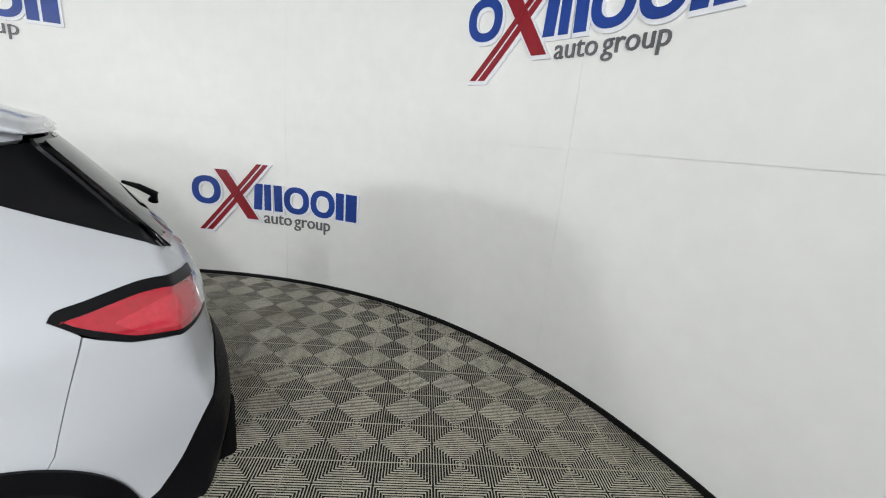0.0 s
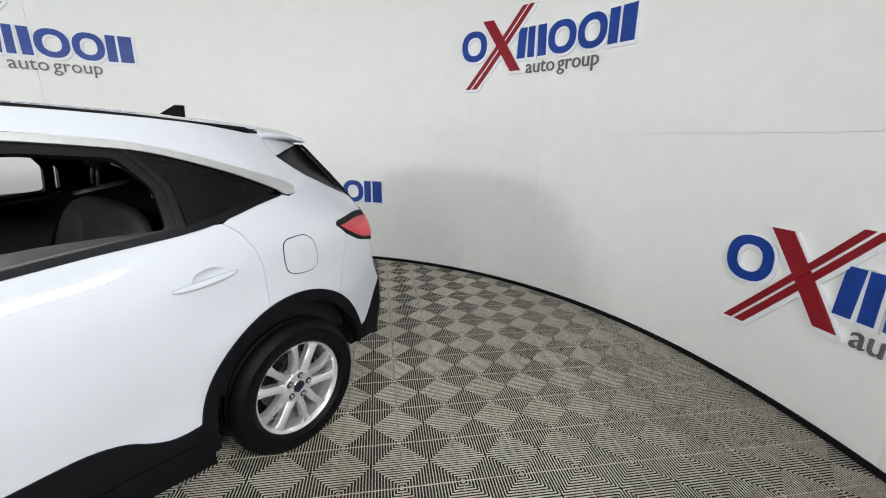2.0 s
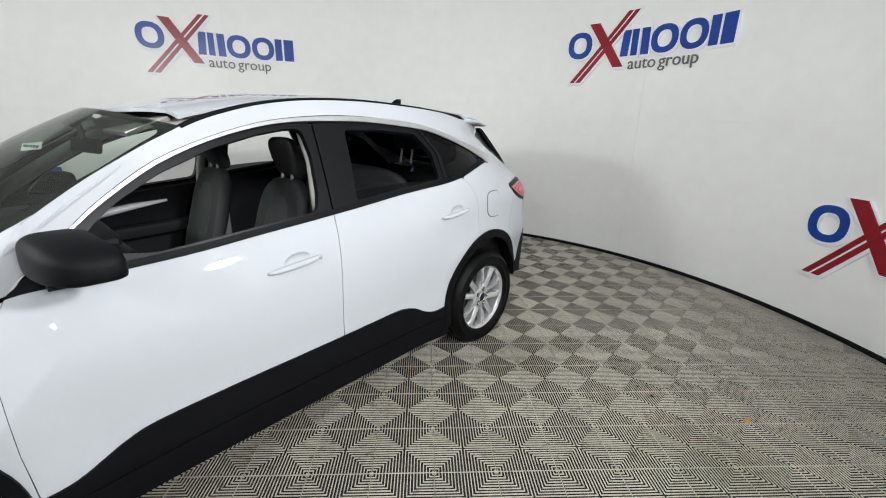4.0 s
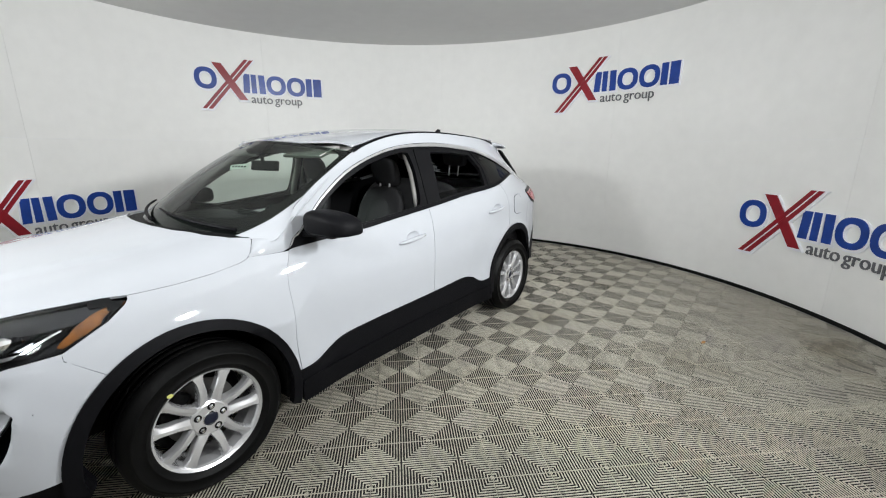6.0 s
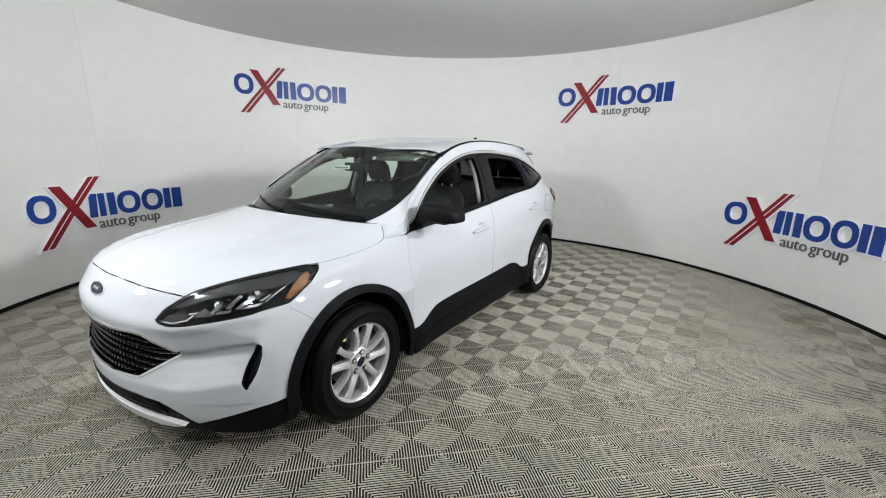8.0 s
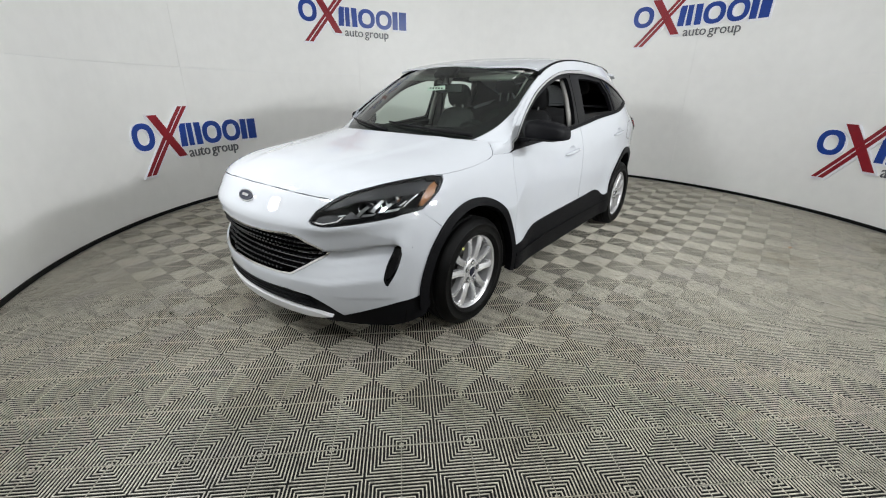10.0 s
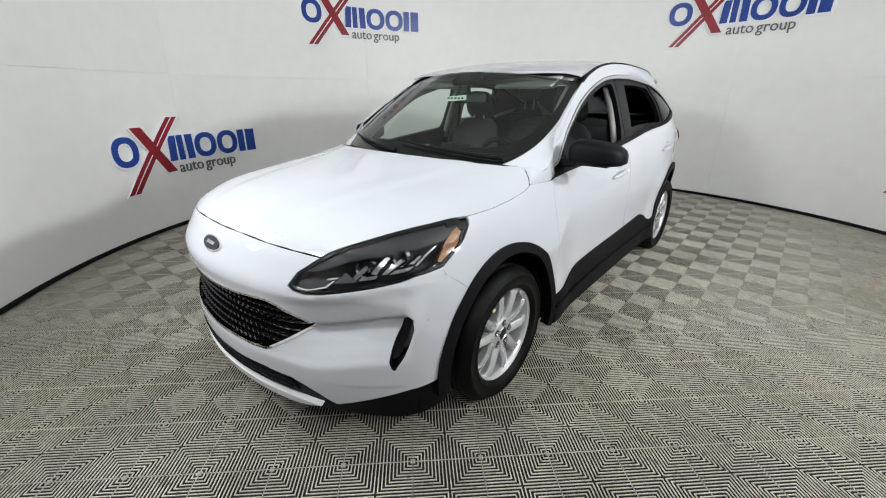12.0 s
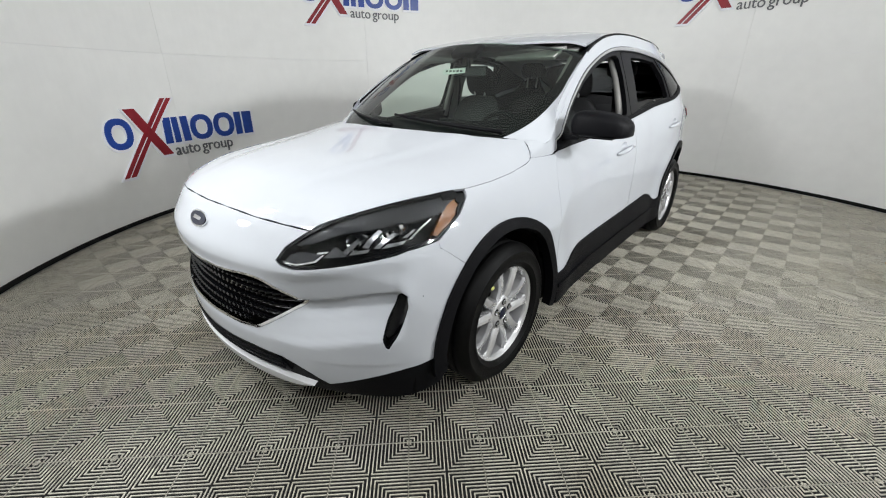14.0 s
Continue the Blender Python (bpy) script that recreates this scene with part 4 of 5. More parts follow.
patch("hood", grown(HOOD_L[:-1] + [(1.255, 0.0)] + [(u, -v) for u, v in HOOD_L[::-1][1:-1]], -GAP), S_hood, M_PAINT, car, 0.04, out=Vector((0, 0, 1)), label="white hood with soft ridges")
BUMP = [(0.0, 0.9012), (0.148, 0.9012), (0.324, 0.8912), (0.457, 0.8820), (0.556, 0.873), (0.497, 0.82), (0.478, 0.775), (0.50, 0.760), (0.544, 0.752), (0.6, 0.757), (0.68, 0.771), (0.747, 0.783), (0.80, 0.795), (0.834, 0.805), (fa(1.767, 0.815), 0.815)] + [(fa(u, z), z) for u, z in zip(steps(1.767, 1.662, 12), steps(0.792, 0.70, 12))]
BUMP += [(fa(u, z), z) for u, z in arc(AF[0], AF[1], 0.43, 50, 4, 12)] + [(fa(1.849, 0.372), 0.372), (fa(1.93, 0.358), 0.358), (0.815, 0.349), (0.718, 0.313), (0.605, 0.270), (0.575, 0.29), (0.543, 0.315), (0.49, 0.345), (0.438, 0.366), (0.292, 0.375), (0.15, 0.37), (0.0, 0.368)]
GRILLE = rounded([(0.0, 0.682), (0.20, 0.687), (0.34, 0.700), (0.40, 0.694), (0.522, 0.618), (0.505, 0.585), (0.42, 0.522), (0.335, 0.468), (0.25, 0.462), (0.0, 0.460), (-0.25, 0.462), (-0.335, 0.468), (-0.42, 0.522), (-0.505, 0.585), (-0.522, 0.618), (-0.40, 0.694), (-0.34, 0.700), (-0.20, 0.687)], 0.02)


FOG = rounded([(0.785, 0.640), (0.812, 0.648), (0.836, 0.638), (0.847, 0.618), (0.838, 0.57), (0.822, 0.49), (0.806, 0.448), (0.799, 0.452), (0.787, 0.50), (0.781, 0.56)], 0.012)
FOG_R = [(-a, z) for a, z in FOG]
bumper = patch("front_bumper", BUMP + [(-a, z) for a, z in BUMP[::-1][1:-1]], S_front, M_PAINT, car, 0.0135, rim=0.03, holes=[GRILLE, FOG, FOG_R], out=Vector((1, 0, 0)), label="white front bumper with side scoops")
for f in (FOG, FOG_R):
    patch("fog_pocket", grown(f, 0.012), S_front, M_PIANO, bumper, 0.03, off=-0.045, rim=0, out=Vector((1, 0, 0)), label="gloss black corner vent")
    patch("vent_surround", grown(f, 0.004), S_front, M_PLASTIC, bumper, 0.02, off=-0.006, rim=0.05, holes=[grown(f, -0.005)], out=Vector((1, 0, 0)))

# grille: dark backing, rows of chrome-tipped bars, bright lower edge
grille = patch("grille", grown(GRILLE, 0.008), S_front, M_DARK, car, 0.04, off=-0.06, rim=0, out=Vector((1, 0, 0)), label="gloss black mesh grille with a chrome edge")
patch("grille_edge", grown(GRILLE, 0.003), S_front, M_CHROME, grille, 0.03, off=0.003, rim=0.03, holes=[grown(GRILLE, -0.007)], out=Vector((1, 0, 0)), label="thin chrome edge")
for r in range(8):
    z = 0.478 + r * 0.029
    n = 17
    for i in range(-n, n + 1):
        a = (i + (0.5 if r % 2 else 0.0)) * 0.031
        if not inside((a, z), grown(GRILLE, -0.014)):
            continue
        c = S_front(a, z)
        yaw = -math.degrees(math.atan(0.7 * a))
        bm = bmesh.new()
        box(bm, (c.x - 0.022, c.y, c.z), (0.030, 0.026, 0.010), (0, -14, -yaw * -1), 0.003)
        part("grille_bar", bm, M_PIANO, grille)
for r in range(9):
    z = 0.4635 + r * 0.029
    row = [a for a in steps(-0.52, 0.52, 40) if inside((a, z), grown(GRILLE, -0.003))]
    if len(row) > 3:
        part("grille_rib", tube([S_front(a, z) - Vector((0.032, 0, 0)) for a in row], 0.0045, 6), M_DARKCHROME, grille)

# lower intake, lip and side valance
VAL = [(0.0, 0.385), (0.30, 0.39), (0.45, 0.385), (0.56, 0.33), (0.605, 0.29), (0.72, 0.33), (0.82, 0.365), (fa(1.93, 0.37), 0.372), (fa(1.80, 0.38), 0.385), (fa(1.765, 0.30), 0.30), (fa(1.80, 0.24), 0.24), (0.80, 0.205), (0.6, 0.20), (0.0, 0.195)]
patch("front_valance", VAL + [(-a, z) for a, z in VAL[::-1][1:-1]], S_front, M_PLASTIC, car, 0.03, off=-0.012, rim=0.05, out=Vector((1, 0, 0)), label="black plastic lower valance")
patch("lower_intake", rounded([(-0.40, 0.365), (-0.46, 0.29), (0.46, 0.29), (0.40, 0.365)], 0.02), S_front, M_GLOSS, car, 0.04, off=-0.004, rim=0.02, out=Vector((1, 0, 0)))
for z in (0.305, 0.325, 0.345):
    part("intake_bar", tube([S_front(a, z) + Vector((0.001, 0, 0)) for a in steps(-0.43, 0.43, 24)], 0.004, 6), M_PLASTIC, car)
patch("skid_plate", [(-0.545, 0.255), (-0.47, 0.266), (-0.40, 0.272), (0.0, 0.283), (0.40, 0.272), (0.47, 0.266), (0.545, 0.255), (0.48, 0.238), (0.40, 0.229), (0.0, 0.227), (-0.40, 0.229), (-0.48, 0.238)], S_front, M_LIP, car, 0.03, off=0.012, rim=0.03, out=Vector((1, 0, 0)), label="silver-white lower lip")

# badge
badge = [(0.075 * math.cos(t), 0.836 + 0.028 * math.sin(t)) for t in [2 * math.pi * k / 32 for k in range(32)]]
bd = patch("badge", badge, S_front, M_CHROME, car, 0.02, off=0.007, rim=0.008, out=Vector((1, 0, 0)), label="small oval badge with a chrome rim")
patch("badge_face", grown(badge, -0.0045), S_front, M_BLUEOVAL, bd, 0.02, off=0.009, rim=0.002, out=Vector((1, 0, 0)))
patch("badge_bar", [(-0.035, 0.832), (-0.03, 0.845), (0.035, 0.843), (0.03, 0.831)], S_front, M_CHROME, bd, 0.02, off=0.0105, rim=0.001, out=Vector((1, 0, 0)))

# headlights
HL_UP = [(0.482, 0.775), (0.498, 0.82), (0.559, 0.872), (0.616, 0.912), (0.666, 0.932), (0.708, 0.946), (0.745, 0.953), (0.775, 0.957)]
HL_TAIL = [(1.545, 0.943), (1.566, 0.922), (1.626, 0.884), (1.685, 0.857), (1.769, 0.818)]
HL_LOW = [(0.836, 0.806), (0.801, 0.797), (0.747, 0.785), (0.68, 0.773), (0.6, 0.759), (0.544, 0.754), (0.502, 0.762)]
HL = HL_UP + [(fa(u, z), z) for u, z in HL_TAIL] + HL_LOW
for mir in MIRRORS:
    hl = patch("headlight", HL, S_front, M_GLOSS, car, 0.02, off=-0.07, rim=0, mirror=mir, out=Vector((1, 0.3, 0)), label="long clear headlight with dark housing and chrome reflectors")
    patch("lamp_rim", grown(HL, -0.001), S_front, M_GLOSS, hl, 0.02, off=-0.001, rim=0.06, holes=[grown(HL, -0.009)], mirror=mir, out=Vector((1, 0.3, 0)))
    upper = [(0.52, 0.825), (0.566, 0.864), (0.62, 0.902), (0.668, 0.922), (0.71, 0.936), (0.745, 0.943), (0.78, 0.945), (fa(1.57, 0.935), 0.935), (fa(1.63, 0.91), 0.905), (0.79, 0.893), (0.72, 0.885), (0.65, 0.87), (0.58, 0.838)]
    patch("lamp_brow", upper, S_front, M_LAMPGREY, hl, 0.02, off=-0.012, rim=0.03, mirror=mir, out=Vector((1, 0.3, 0)), label="dark grey upper lamp trim")
    patch("turn_reflector", [(fa(u, z), z) for u, z in ((1.553, 0.938), (1.578, 0.920), (1.634, 0.888), (1.692, 0.860), (1.755, 0.828), (1.775, 0.838), (1.735, 0.872), (1.68, 0.908), (1.62, 0.930))], S_front, M_AMBER, hl, 0.015, off=-0.010, rim=0.02, mirror=mir, out=Vector((1, 0.3, 0)), label="amber side reflector")
    patch("day_light", [(0.498, 0.775), (0.512, 0.80), (0.56, 0.812), (0.62, 0.805), (0.60, 0.785), (0.55, 0.772)], S_front, M_LAMPGREY, hl, 0.015, off=-0.02, rim=0.03, mirror=mir, out=Vector((1, 0.3, 0)))
    patch("day_light_edge", [(0.500, 0.770), (0.55, 0.766), (0.61, 0.782), (0.628, 0.806), (0.622, 0.806), (0.604, 0.786), (0.55, 0.771), (0.502, 0.776)], S_front, M_CHROME, hl, 0.015, off=-0.012, rim=0.006, mirror=mir, out=Vector((1, 0.3, 0)))
    s = -1 if mir else 1
    for a, z, w, h in ((0.700, 0.835, 0.062, 0.05), (0.775, 0.862, 0.062, 0.055)):
        c = S_front(a, z)
        c2 = Vector((c.x - 0.045, s * (c.y - 0.03), c.z))
        # reflector cup: a squarish frame that narrows to the back
        rings = []
        for d, k in ((0.03, 1.0), (0.022, 0.9), (-0.02, 0.62), (-0.04, 0.35)):
            rings.append([c2 + Vector((d, s * (w * k * (0.62 * math.cos(t)) + 0.01), h * k * 0.62 * math.sin(t) + w * 0.12 * math.cos(t))) for t in [2 * math.pi * q / 12 + 0.26 for q in range(12)]])
        part("reflector", loft(rings, caps=False), M_CHROME, hl, "chrome reflector cup")
        part("projector", shell(c2.x + 0.0, c2.y + s * 0.01, c2.z, 0.02, 0.02, 0.018, 2.2, 14, 8), M_LENS, hl, smooth=True)
    patch("mesh_trim", [(0.625, 0.798), (0.690, 0.803), (0.672, 0.818), (0.650, 0.832)], S_front, M_LAMPMESH, hl, 0.015, off=-0.020, rim=0.01, mirror=mir, out=Vector((1, 0.3, 0)))
    for q, facet in enumerate(([(0.672, 0.812), (0.688, 0.808), (0.722, 0.868), (0.708, 0.874)], [(0.694, 0.806), (0.738, 0.812), (0.744, 0.824), (0.700, 0.818)], [(0.722, 0.830), (0.738, 0.826), (0.748, 0.878), (0.736, 0.884)],
                               [(0.750, 0.826), (0.764, 0.824), (0.790, 0.880), (0.778, 0.887)], [(0.768, 0.822), (0.812, 0.830), (0.820, 0.844), (0.776, 0.836)], [(0.822, 0.842), (0.836, 0.842), (0.846, 0.888), (0.832, 0.893)],
                               [(0.596, 0.806), (0.630, 0.812), (0.634, 0.818), (0.600, 0.813)], [(0.796, 0.852), (0.812, 0.850), (0.818, 0.868), (0.804, 0.872)])):
        patch("chrome_facet", facet, S_front, M_FACET, hl, 0.015, off=-0.024 + 0.003 * (q % 3), rim=0.012, mirror=mir, out=Vector((1, 0.3, 0)))
    patch("lens", grown(HL, -0.0015), S_front, M_LENS, hl, 0.02, off=0.001, rim=0.004, mirror=mir, out=Vector((1, 0.3, 0)), label="clear outer lens")

# ---- glass in front, wipers ----
def rim_pts(k0, k1, w):
    lo = [(v, k0) for v in steps(-w, w, 24)]
    hi = [(v, k1) for v in steps(w, -w, 24)]
    return lo + [(w, k) for k in steps(k0, k1, 12)[1:-1]] + hi + [(-w, k) for k in steps(k1, k0, 12)[1:-1]]


W_OUT = rim_pts(-0.02, 1.0, 0.81)
W_IN = rounded([(-0.60, 0.16), (-0.3, 0.12), (0.3, 0.12), (0.60, 0.16), (0.70, 0.32), (0.755, 0.60), (0.765, 0.92), (0.71, 0.965), (-0.71, 0.965), (-0.765, 0.92), (-0.755, 0.60), (-0.70, 0.32)], 0.07)
ws = patch("windscreen", W_OUT, S_screen, M_GLASS, car, 0.06, off=0.0, rim=0.004, out=Vector((1, 0, 1)), label="clear windscreen with a black border")
patch("screen_border", W_OUT, S_screen, M_GLOSS, ws, 0.04, off=-0.005, rim=0.0, holes=[W_IN], out=Vector((1, 0, 1)), label="black printed border")
for s in (1, -1):
    outer, inner = [], []
    for u, z in [(0.30, 1.495), (0.33, 1.482), (0.39, 1.454)] + PILLAR:
        outer.append(Vector((u, s * (side(u, z) - 0.004), z - 0.001)))
        e = S_screen(s * 0.815, min(1.0, max(0.0, (0.924 - u) / 0.605)))
        inner.append(Vector((min(u, e.x + 0.02), e.y, e.z + 0.001)))
    rows = []
    for q, p in ((Vector((1.078, 0.809, hood(1.075, 0.806))), (1.078, 1.005)), (Vector((1.052, 0.790, hood(1.05, 0.785))), (1.05, 1.004)), (Vector((1.025, 0.755, hood(1.025, 0.75))), (1.02, 1.003)),
                 (Vector((1.006, 0.724, hood(1.01, 0.72) - 0.002)), (0.985, 1.003)), (S_screen(0.755, 0.0), (0.95, 1.003)), (S_screen(0.80, 0.03), (0.91, 1.004)), (S_screen(0.812, 0.09).lerp(S_side(0.87, 1.155), 0.15), (0.875, 1.015)),
                 (S_screen(0.812, 0.155).lerp(S_side(0.83, 1.186), 0.55), (0.835, 1.055)), (S_side(0.798, 1.205), (0.797, 1.093)), (S_side(0.77, 1.222), (0.77, 1.116))):
        o = S_side(*p)
        c = Vector(((q.x + o.x) / 2, o.y - 0.004, q.z + 0.004)) if p[0] > 0.80 else S_side(p[0], (q.z + o.z) / 2)
        if p[0] <= 0.80:
            c = c * 2 - (q + o) / 2
        row = [q * (1 - t) ** 2 + c * 2 * t * (1 - t) + o * t * t for t in steps(0, 1, 8)]
        rows.append([Vector((w.x, s * w.y, w.z)) for w in row])
    bm = loft(rows, closed=False, caps=False)
    bmesh.ops.recalc_face_normals(bm, faces=bm.faces)
    part("cowl_corner", bm, M_PAINT, car, smooth=True)
    part("pillar_trim", loft([outer, [(p + q) / 2 + Vector((0, 0, 0.004)) for p, q in zip(outer, inner)], inner], closed=False, caps=False), M_PLASTIC, ws, "black trim between windscreen and pillar", smooth=True)
    # painted foot of the pillar, rounding off the corner of the glass
    foot = spline([(0.585, -0.028), (0.66, 0.045), (0.725, 0.16), (0.768, 0.32), (0.798, 0.52), (0.818, 0.72)], 4) + [(0.826, 0.60), (0.822, 0.3), (0.815, 0.0), (0.80, -0.032)]
    patch("pillar_foot", foot, lambda v, k: S_screen(v, k), M_PAINT, car, 0.03, off=0.006, rim=0.008, mirror=s < 0, out=Vector((1, 0, 1)))
part("cowl_panel", loft([[Vector((1.275 - 0.42 * v * v, v, hood(1.26 - 0.42 * v * v, v) - 0.016)) for v in steps(-0.72, 0.72, 24)], [Vector((1.13 - 0.42 * v * v, v, 1.088 - 0.01 * v * v)) for v in steps(-0.72, 0.72, 24)]], closed=False), M_PLASTIC, car)
for v0, v1 in ((0.62, -0.03), (0.0, -0.62)):
    path = []
    for t in steps(0, 1, 10):
        v = v0 + (v1 - v0) * t
        p = S_screen(v / (1 - 0.17 * (0.03 + 0.09 * t)), 0.03 + 0.09 * t)
        path.append(p + Vector((0.014, 0, 0.018)))
    part("wiper", tube(path, [0.011 - 0.005 * t for t in steps(0, 1, 10)], 6), M_PLASTIC, car, "black wiper blade", smooth=True)

# ---- wheels ----
def tyre():
    R, h, r = 0.339, 0.110, 0.230
    prof = [(r, -h * 0.82), (r + 0.012, -h * 0.95), (r + 0.020, -h * 0.975), (r + 0.022, -h * 1.0), (r + 0.027, -h * 1.0), (r + 0.029, -h * 0.985), (r + 0.045, -h * 1.01), (r + 0.066, -h * 0.995), (r + 0.068, -h * 1.015), (r + 0.074, -h * 1.01), (r + 0.076, -h * 0.985), (R - 0.022, -h * 0.88), (R - 0.008, -h * 0.76), (R, -h * 0.58)]
    tread = []
    for g in (-0.42, 0.0, 0.42):
        tread += [(R, h * (g - 0.07)), (R - 0.008, h * (g - 0.06)), (R - 0.008, h * (g + 0.06)), (R, h * (g + 0.07))]
    prof = prof + tread + [(a, -b) for a, b in prof[::-1]]
    return lathe(prof, 72)


def rim_mesh():
    """Ten spokes in five pairs on a barrel; the outer face looks along +y."""
    bm = lathe([(0.234, -0.09), (0.226, -0.085), (0.213, -0.06), (0.208, 0.02), (0.214, 0.07), (0.220, 0.082), (0.234, 0.092), (0.241, 0.088), (0.240, 0.078)], 72)
    hub = lathe([(0.0005, 0.070), (0.030, 0.070), (0.034, 0.075), (0.070, 0.075), (0.082, 0.068), (0.086, 0.02)], 40)
    me = bpy.data.meshes.new("hub")
    hub.to_mesh(me)
    hub.free()
    bm.from_mesh(me)
    bpy.data.meshes.remove(me)
    bmesh.ops.recalc_face_normals(bm, faces=bm.faces)
    return bm


def spoke_mesh(sgn):
    """One of a pair: leaves the hub beside a nut, bows out and meets the rim."""
    rows = []
    for t in steps(0, 1, 12):
        r = 0.066 + t * 0.154
        ang = radians(90) + sgn * radians(19 - 5.0 * smooth(0.0, 0.45, t) + 1.0 * t)
        w = 0.0195 - 0.0025 * math.sin(math.pi * t) + 0.009 * smooth(0.78, 1.0, t) + 0.004 * (1 - t) ** 2
        y = 0.066 + 0.022 * math.sin(math.pi * min(1, t * 1.05) * 0.5) - 0.014 * t * t
        c, sn = math.cos(ang), math.sin(ang)
        k = 0.004 * sgn
        rows.append([Vector((r * c - sn * x, y1, r * sn + c * x)) for x, y1 in ((-w, y - 0.010), (-w * 0.8, y - k), (0, y + 0.0025), (w * 0.8, y + k), (w, y - 0.010), (w * 0.9, y - 0.045), (-w * 0.9, y - 0.045))])
    return loft(rows)


def wheel(u, s, spin):
    rm = part("wheel", rim_mesh(), M_ALLOY, car, "silver ten-spoke alloy wheel with black tyre", smooth=False)
    rm.matrix_local = pose(u, s * 0.802, 0.338) @ (Matrix.Identity(4) if s > 0 else pose(0, 0, 0, 0, 0, 180)) @ pose(0, 0, 0, 0, spin, 0)
    for q in range(5):
        for sgn in (-1, 1):
            sp = part("spoke", spoke_mesh(sgn), M_ALLOY, rm)
            sp.matrix_local = pose(0, 0, 0, 0, 72 * q, 0)
    part("tyre", tyre(), M_TYRE, rm, "black road tyre", smooth=True)
    cap = shell(0, 0.074, 0, 0.029, 0.008, 0.029, 2.2, 20, 8)
    part("centre_cap", cap, M_BLUEOVAL, rm, "dark wheel centre cap", smooth=True)
    ring = lathe([(0.027, 0.074), (0.030, 0.080), (0.034, 0.074)], 24)
    part("cap_ring", ring, M_CHROME, rm)
    for q in range(5):
        a = radians(72 * q + 90)
        nut = lathe([(0.0004, 0.086), (0.007, 0.086), (0.0105, 0.078), (0.0105, 0.055)], 6)
        ob = part("lug_nut", nut, M_CHROME, rm)
        ob.location = (0.056 * math.cos(a), 0, 0.056 * math.sin(a))
        bore = lathe([(0.0165, 0.0760), (0.0120, 0.0757), (0.0004, 0.0760)], 14)
        ob = part("nut_seat", bore, M_DARK, rm)
        ob.location = (0.056 * math.cos(a), -0.0002, 0.056 * math.sin(a))
    part("brake_disc", lathe([(0.0005, -0.005), (0.07, -0.005), (0.071, -0.02), (0.150, -0.02), (0.150, -0.04), (0.0005, -0.04)], 40), M_DISC, rm, "worn steel brake disc")
    bm = bmesh.new()
    box(bm, (0.115, -0.02, 0.06), (0.07, 0.07, 0.13), (0, -28, 0), 0.015)
    part("brake_caliper", bm, M_DARK, rm)
    part("wheel_back", lathe([(0.0005, -0.07), (0.20, -0.07)], 32), M_DARK, rm)
    return rm


for u in (1.355, -1.355):
    for s in (1, -1):
        wheel(u, s, -8 if u > 0 else -14)

bm = bmesh.new()
bmesh.ops.create_icosphere(bm, subdivisions=2, radius=0.011, matrix=Matrix.Translation((1.499, 0.913, 0.537)) @ Matrix.Diagonal((1.1, 0.25, 0.8, 1)))
part("paint_mark", bm, M_YELLOW, car, "dab of yellow paint on the tyre")

# ---- underside and cabin ----
bm = bmesh.new()
box(bm, (0.0, 0, 0.31), (1.75, 1.64, 0.12), bevel=0.02)
box(bm, (-1.95, 0, 0.42), (0.45, 1.2, 0.28), bevel=0.04)
box(bm, (-1.355, 0, 0.36), (0.95, 0.80, 0.26), bevel=0.04)
box(bm, (1.55, 0, 0.42), (1.1, 0.80, 0.42), bevel=0.04)
part("underbody", bm, M_DARK, car)
bm = bmesh.new()
box(bm, (0.97, 0, 0.78), (0.10, 1.50, 0.50), bevel=0.02)
part("firewall", bm, M_CABIN, car)


def dash_bend(p):
    return Vector((p.x - 0.10 * (p.y / 0.7) ** 2, p.y, p.z))


part("dashboard", shell(0.80, 0, 0.94, 0.26, 0.74, 0.13, 4.0, 28, 12, dash_bend), M_CABIN, car, "black plastic dashboard", smooth=True)
bm = bmesh.new()
box(bm, (0.66, 0.0, 1.04), (0.03, 0.24, 0.13), (0, -12, 0), 0.01)
part("display_screen", bm, M_GLOSS, car)
bm = bmesh.new()
box(bm, (0.62, 0.36, 1.045), (0.16, 0.36, 0.07), (0, 0, 0), 0.03)
part("instrument_hood", bm, M_CABIN, car)
# steering wheel
m = pose(0.60, 0.37, 0.99, 0, -66, 0)
ring = [m @ Vector((0.185 * math.cos(t), 0.185 * math.sin(t), 0)) for t in [2 * math.pi * k / 36 for k in range(37)]]
sw = part("steering_wheel", tube(ring, 0.017, 8), M_CABIN, car, "black steering wheel with three spokes", smooth=True)
bm = bmesh.new()
for ang, l in ((0, 0.16), (180, 0.16), (270, 0.16)):
    mm = m @ pose(0, 0, 0, 0, 0, ang) @ Matrix.Translation((l / 2, 0, 0)) @ Matrix.Diagonal((l, 0.045, 0.02, 1))
    bmesh.ops.create_cube(bm, size=1, matrix=mm)
bmesh.ops.create_cube(bm, size=1, matrix=m @ Matrix.Diagonal((0.15, 0.15, 0.045, 1)))
bmesh.ops.bevel(bm, geom=bm.edges[:], offset=0.008, segments=2, affect="EDGES")
part("wheel_spokes", bm, M_CABIN, sw)
bm = bmesh.new()
box(bm, (0.30, 0, 0.60), (0.95, 0.22, 0.26), bevel=0.04)
box(bm, (-0.02, 0, 0.73), (0.34, 0.20, 0.10), bevel=0.04)
part("centre_console", bm, M_CABIN, car)
bm = bmesh.new()
box(bm, (-0.45, 0, 0.385), (2.7, 1.52, 0.03))
part("cabin_floor", bm, M_CABIN, car)
bm = bmesh.new()
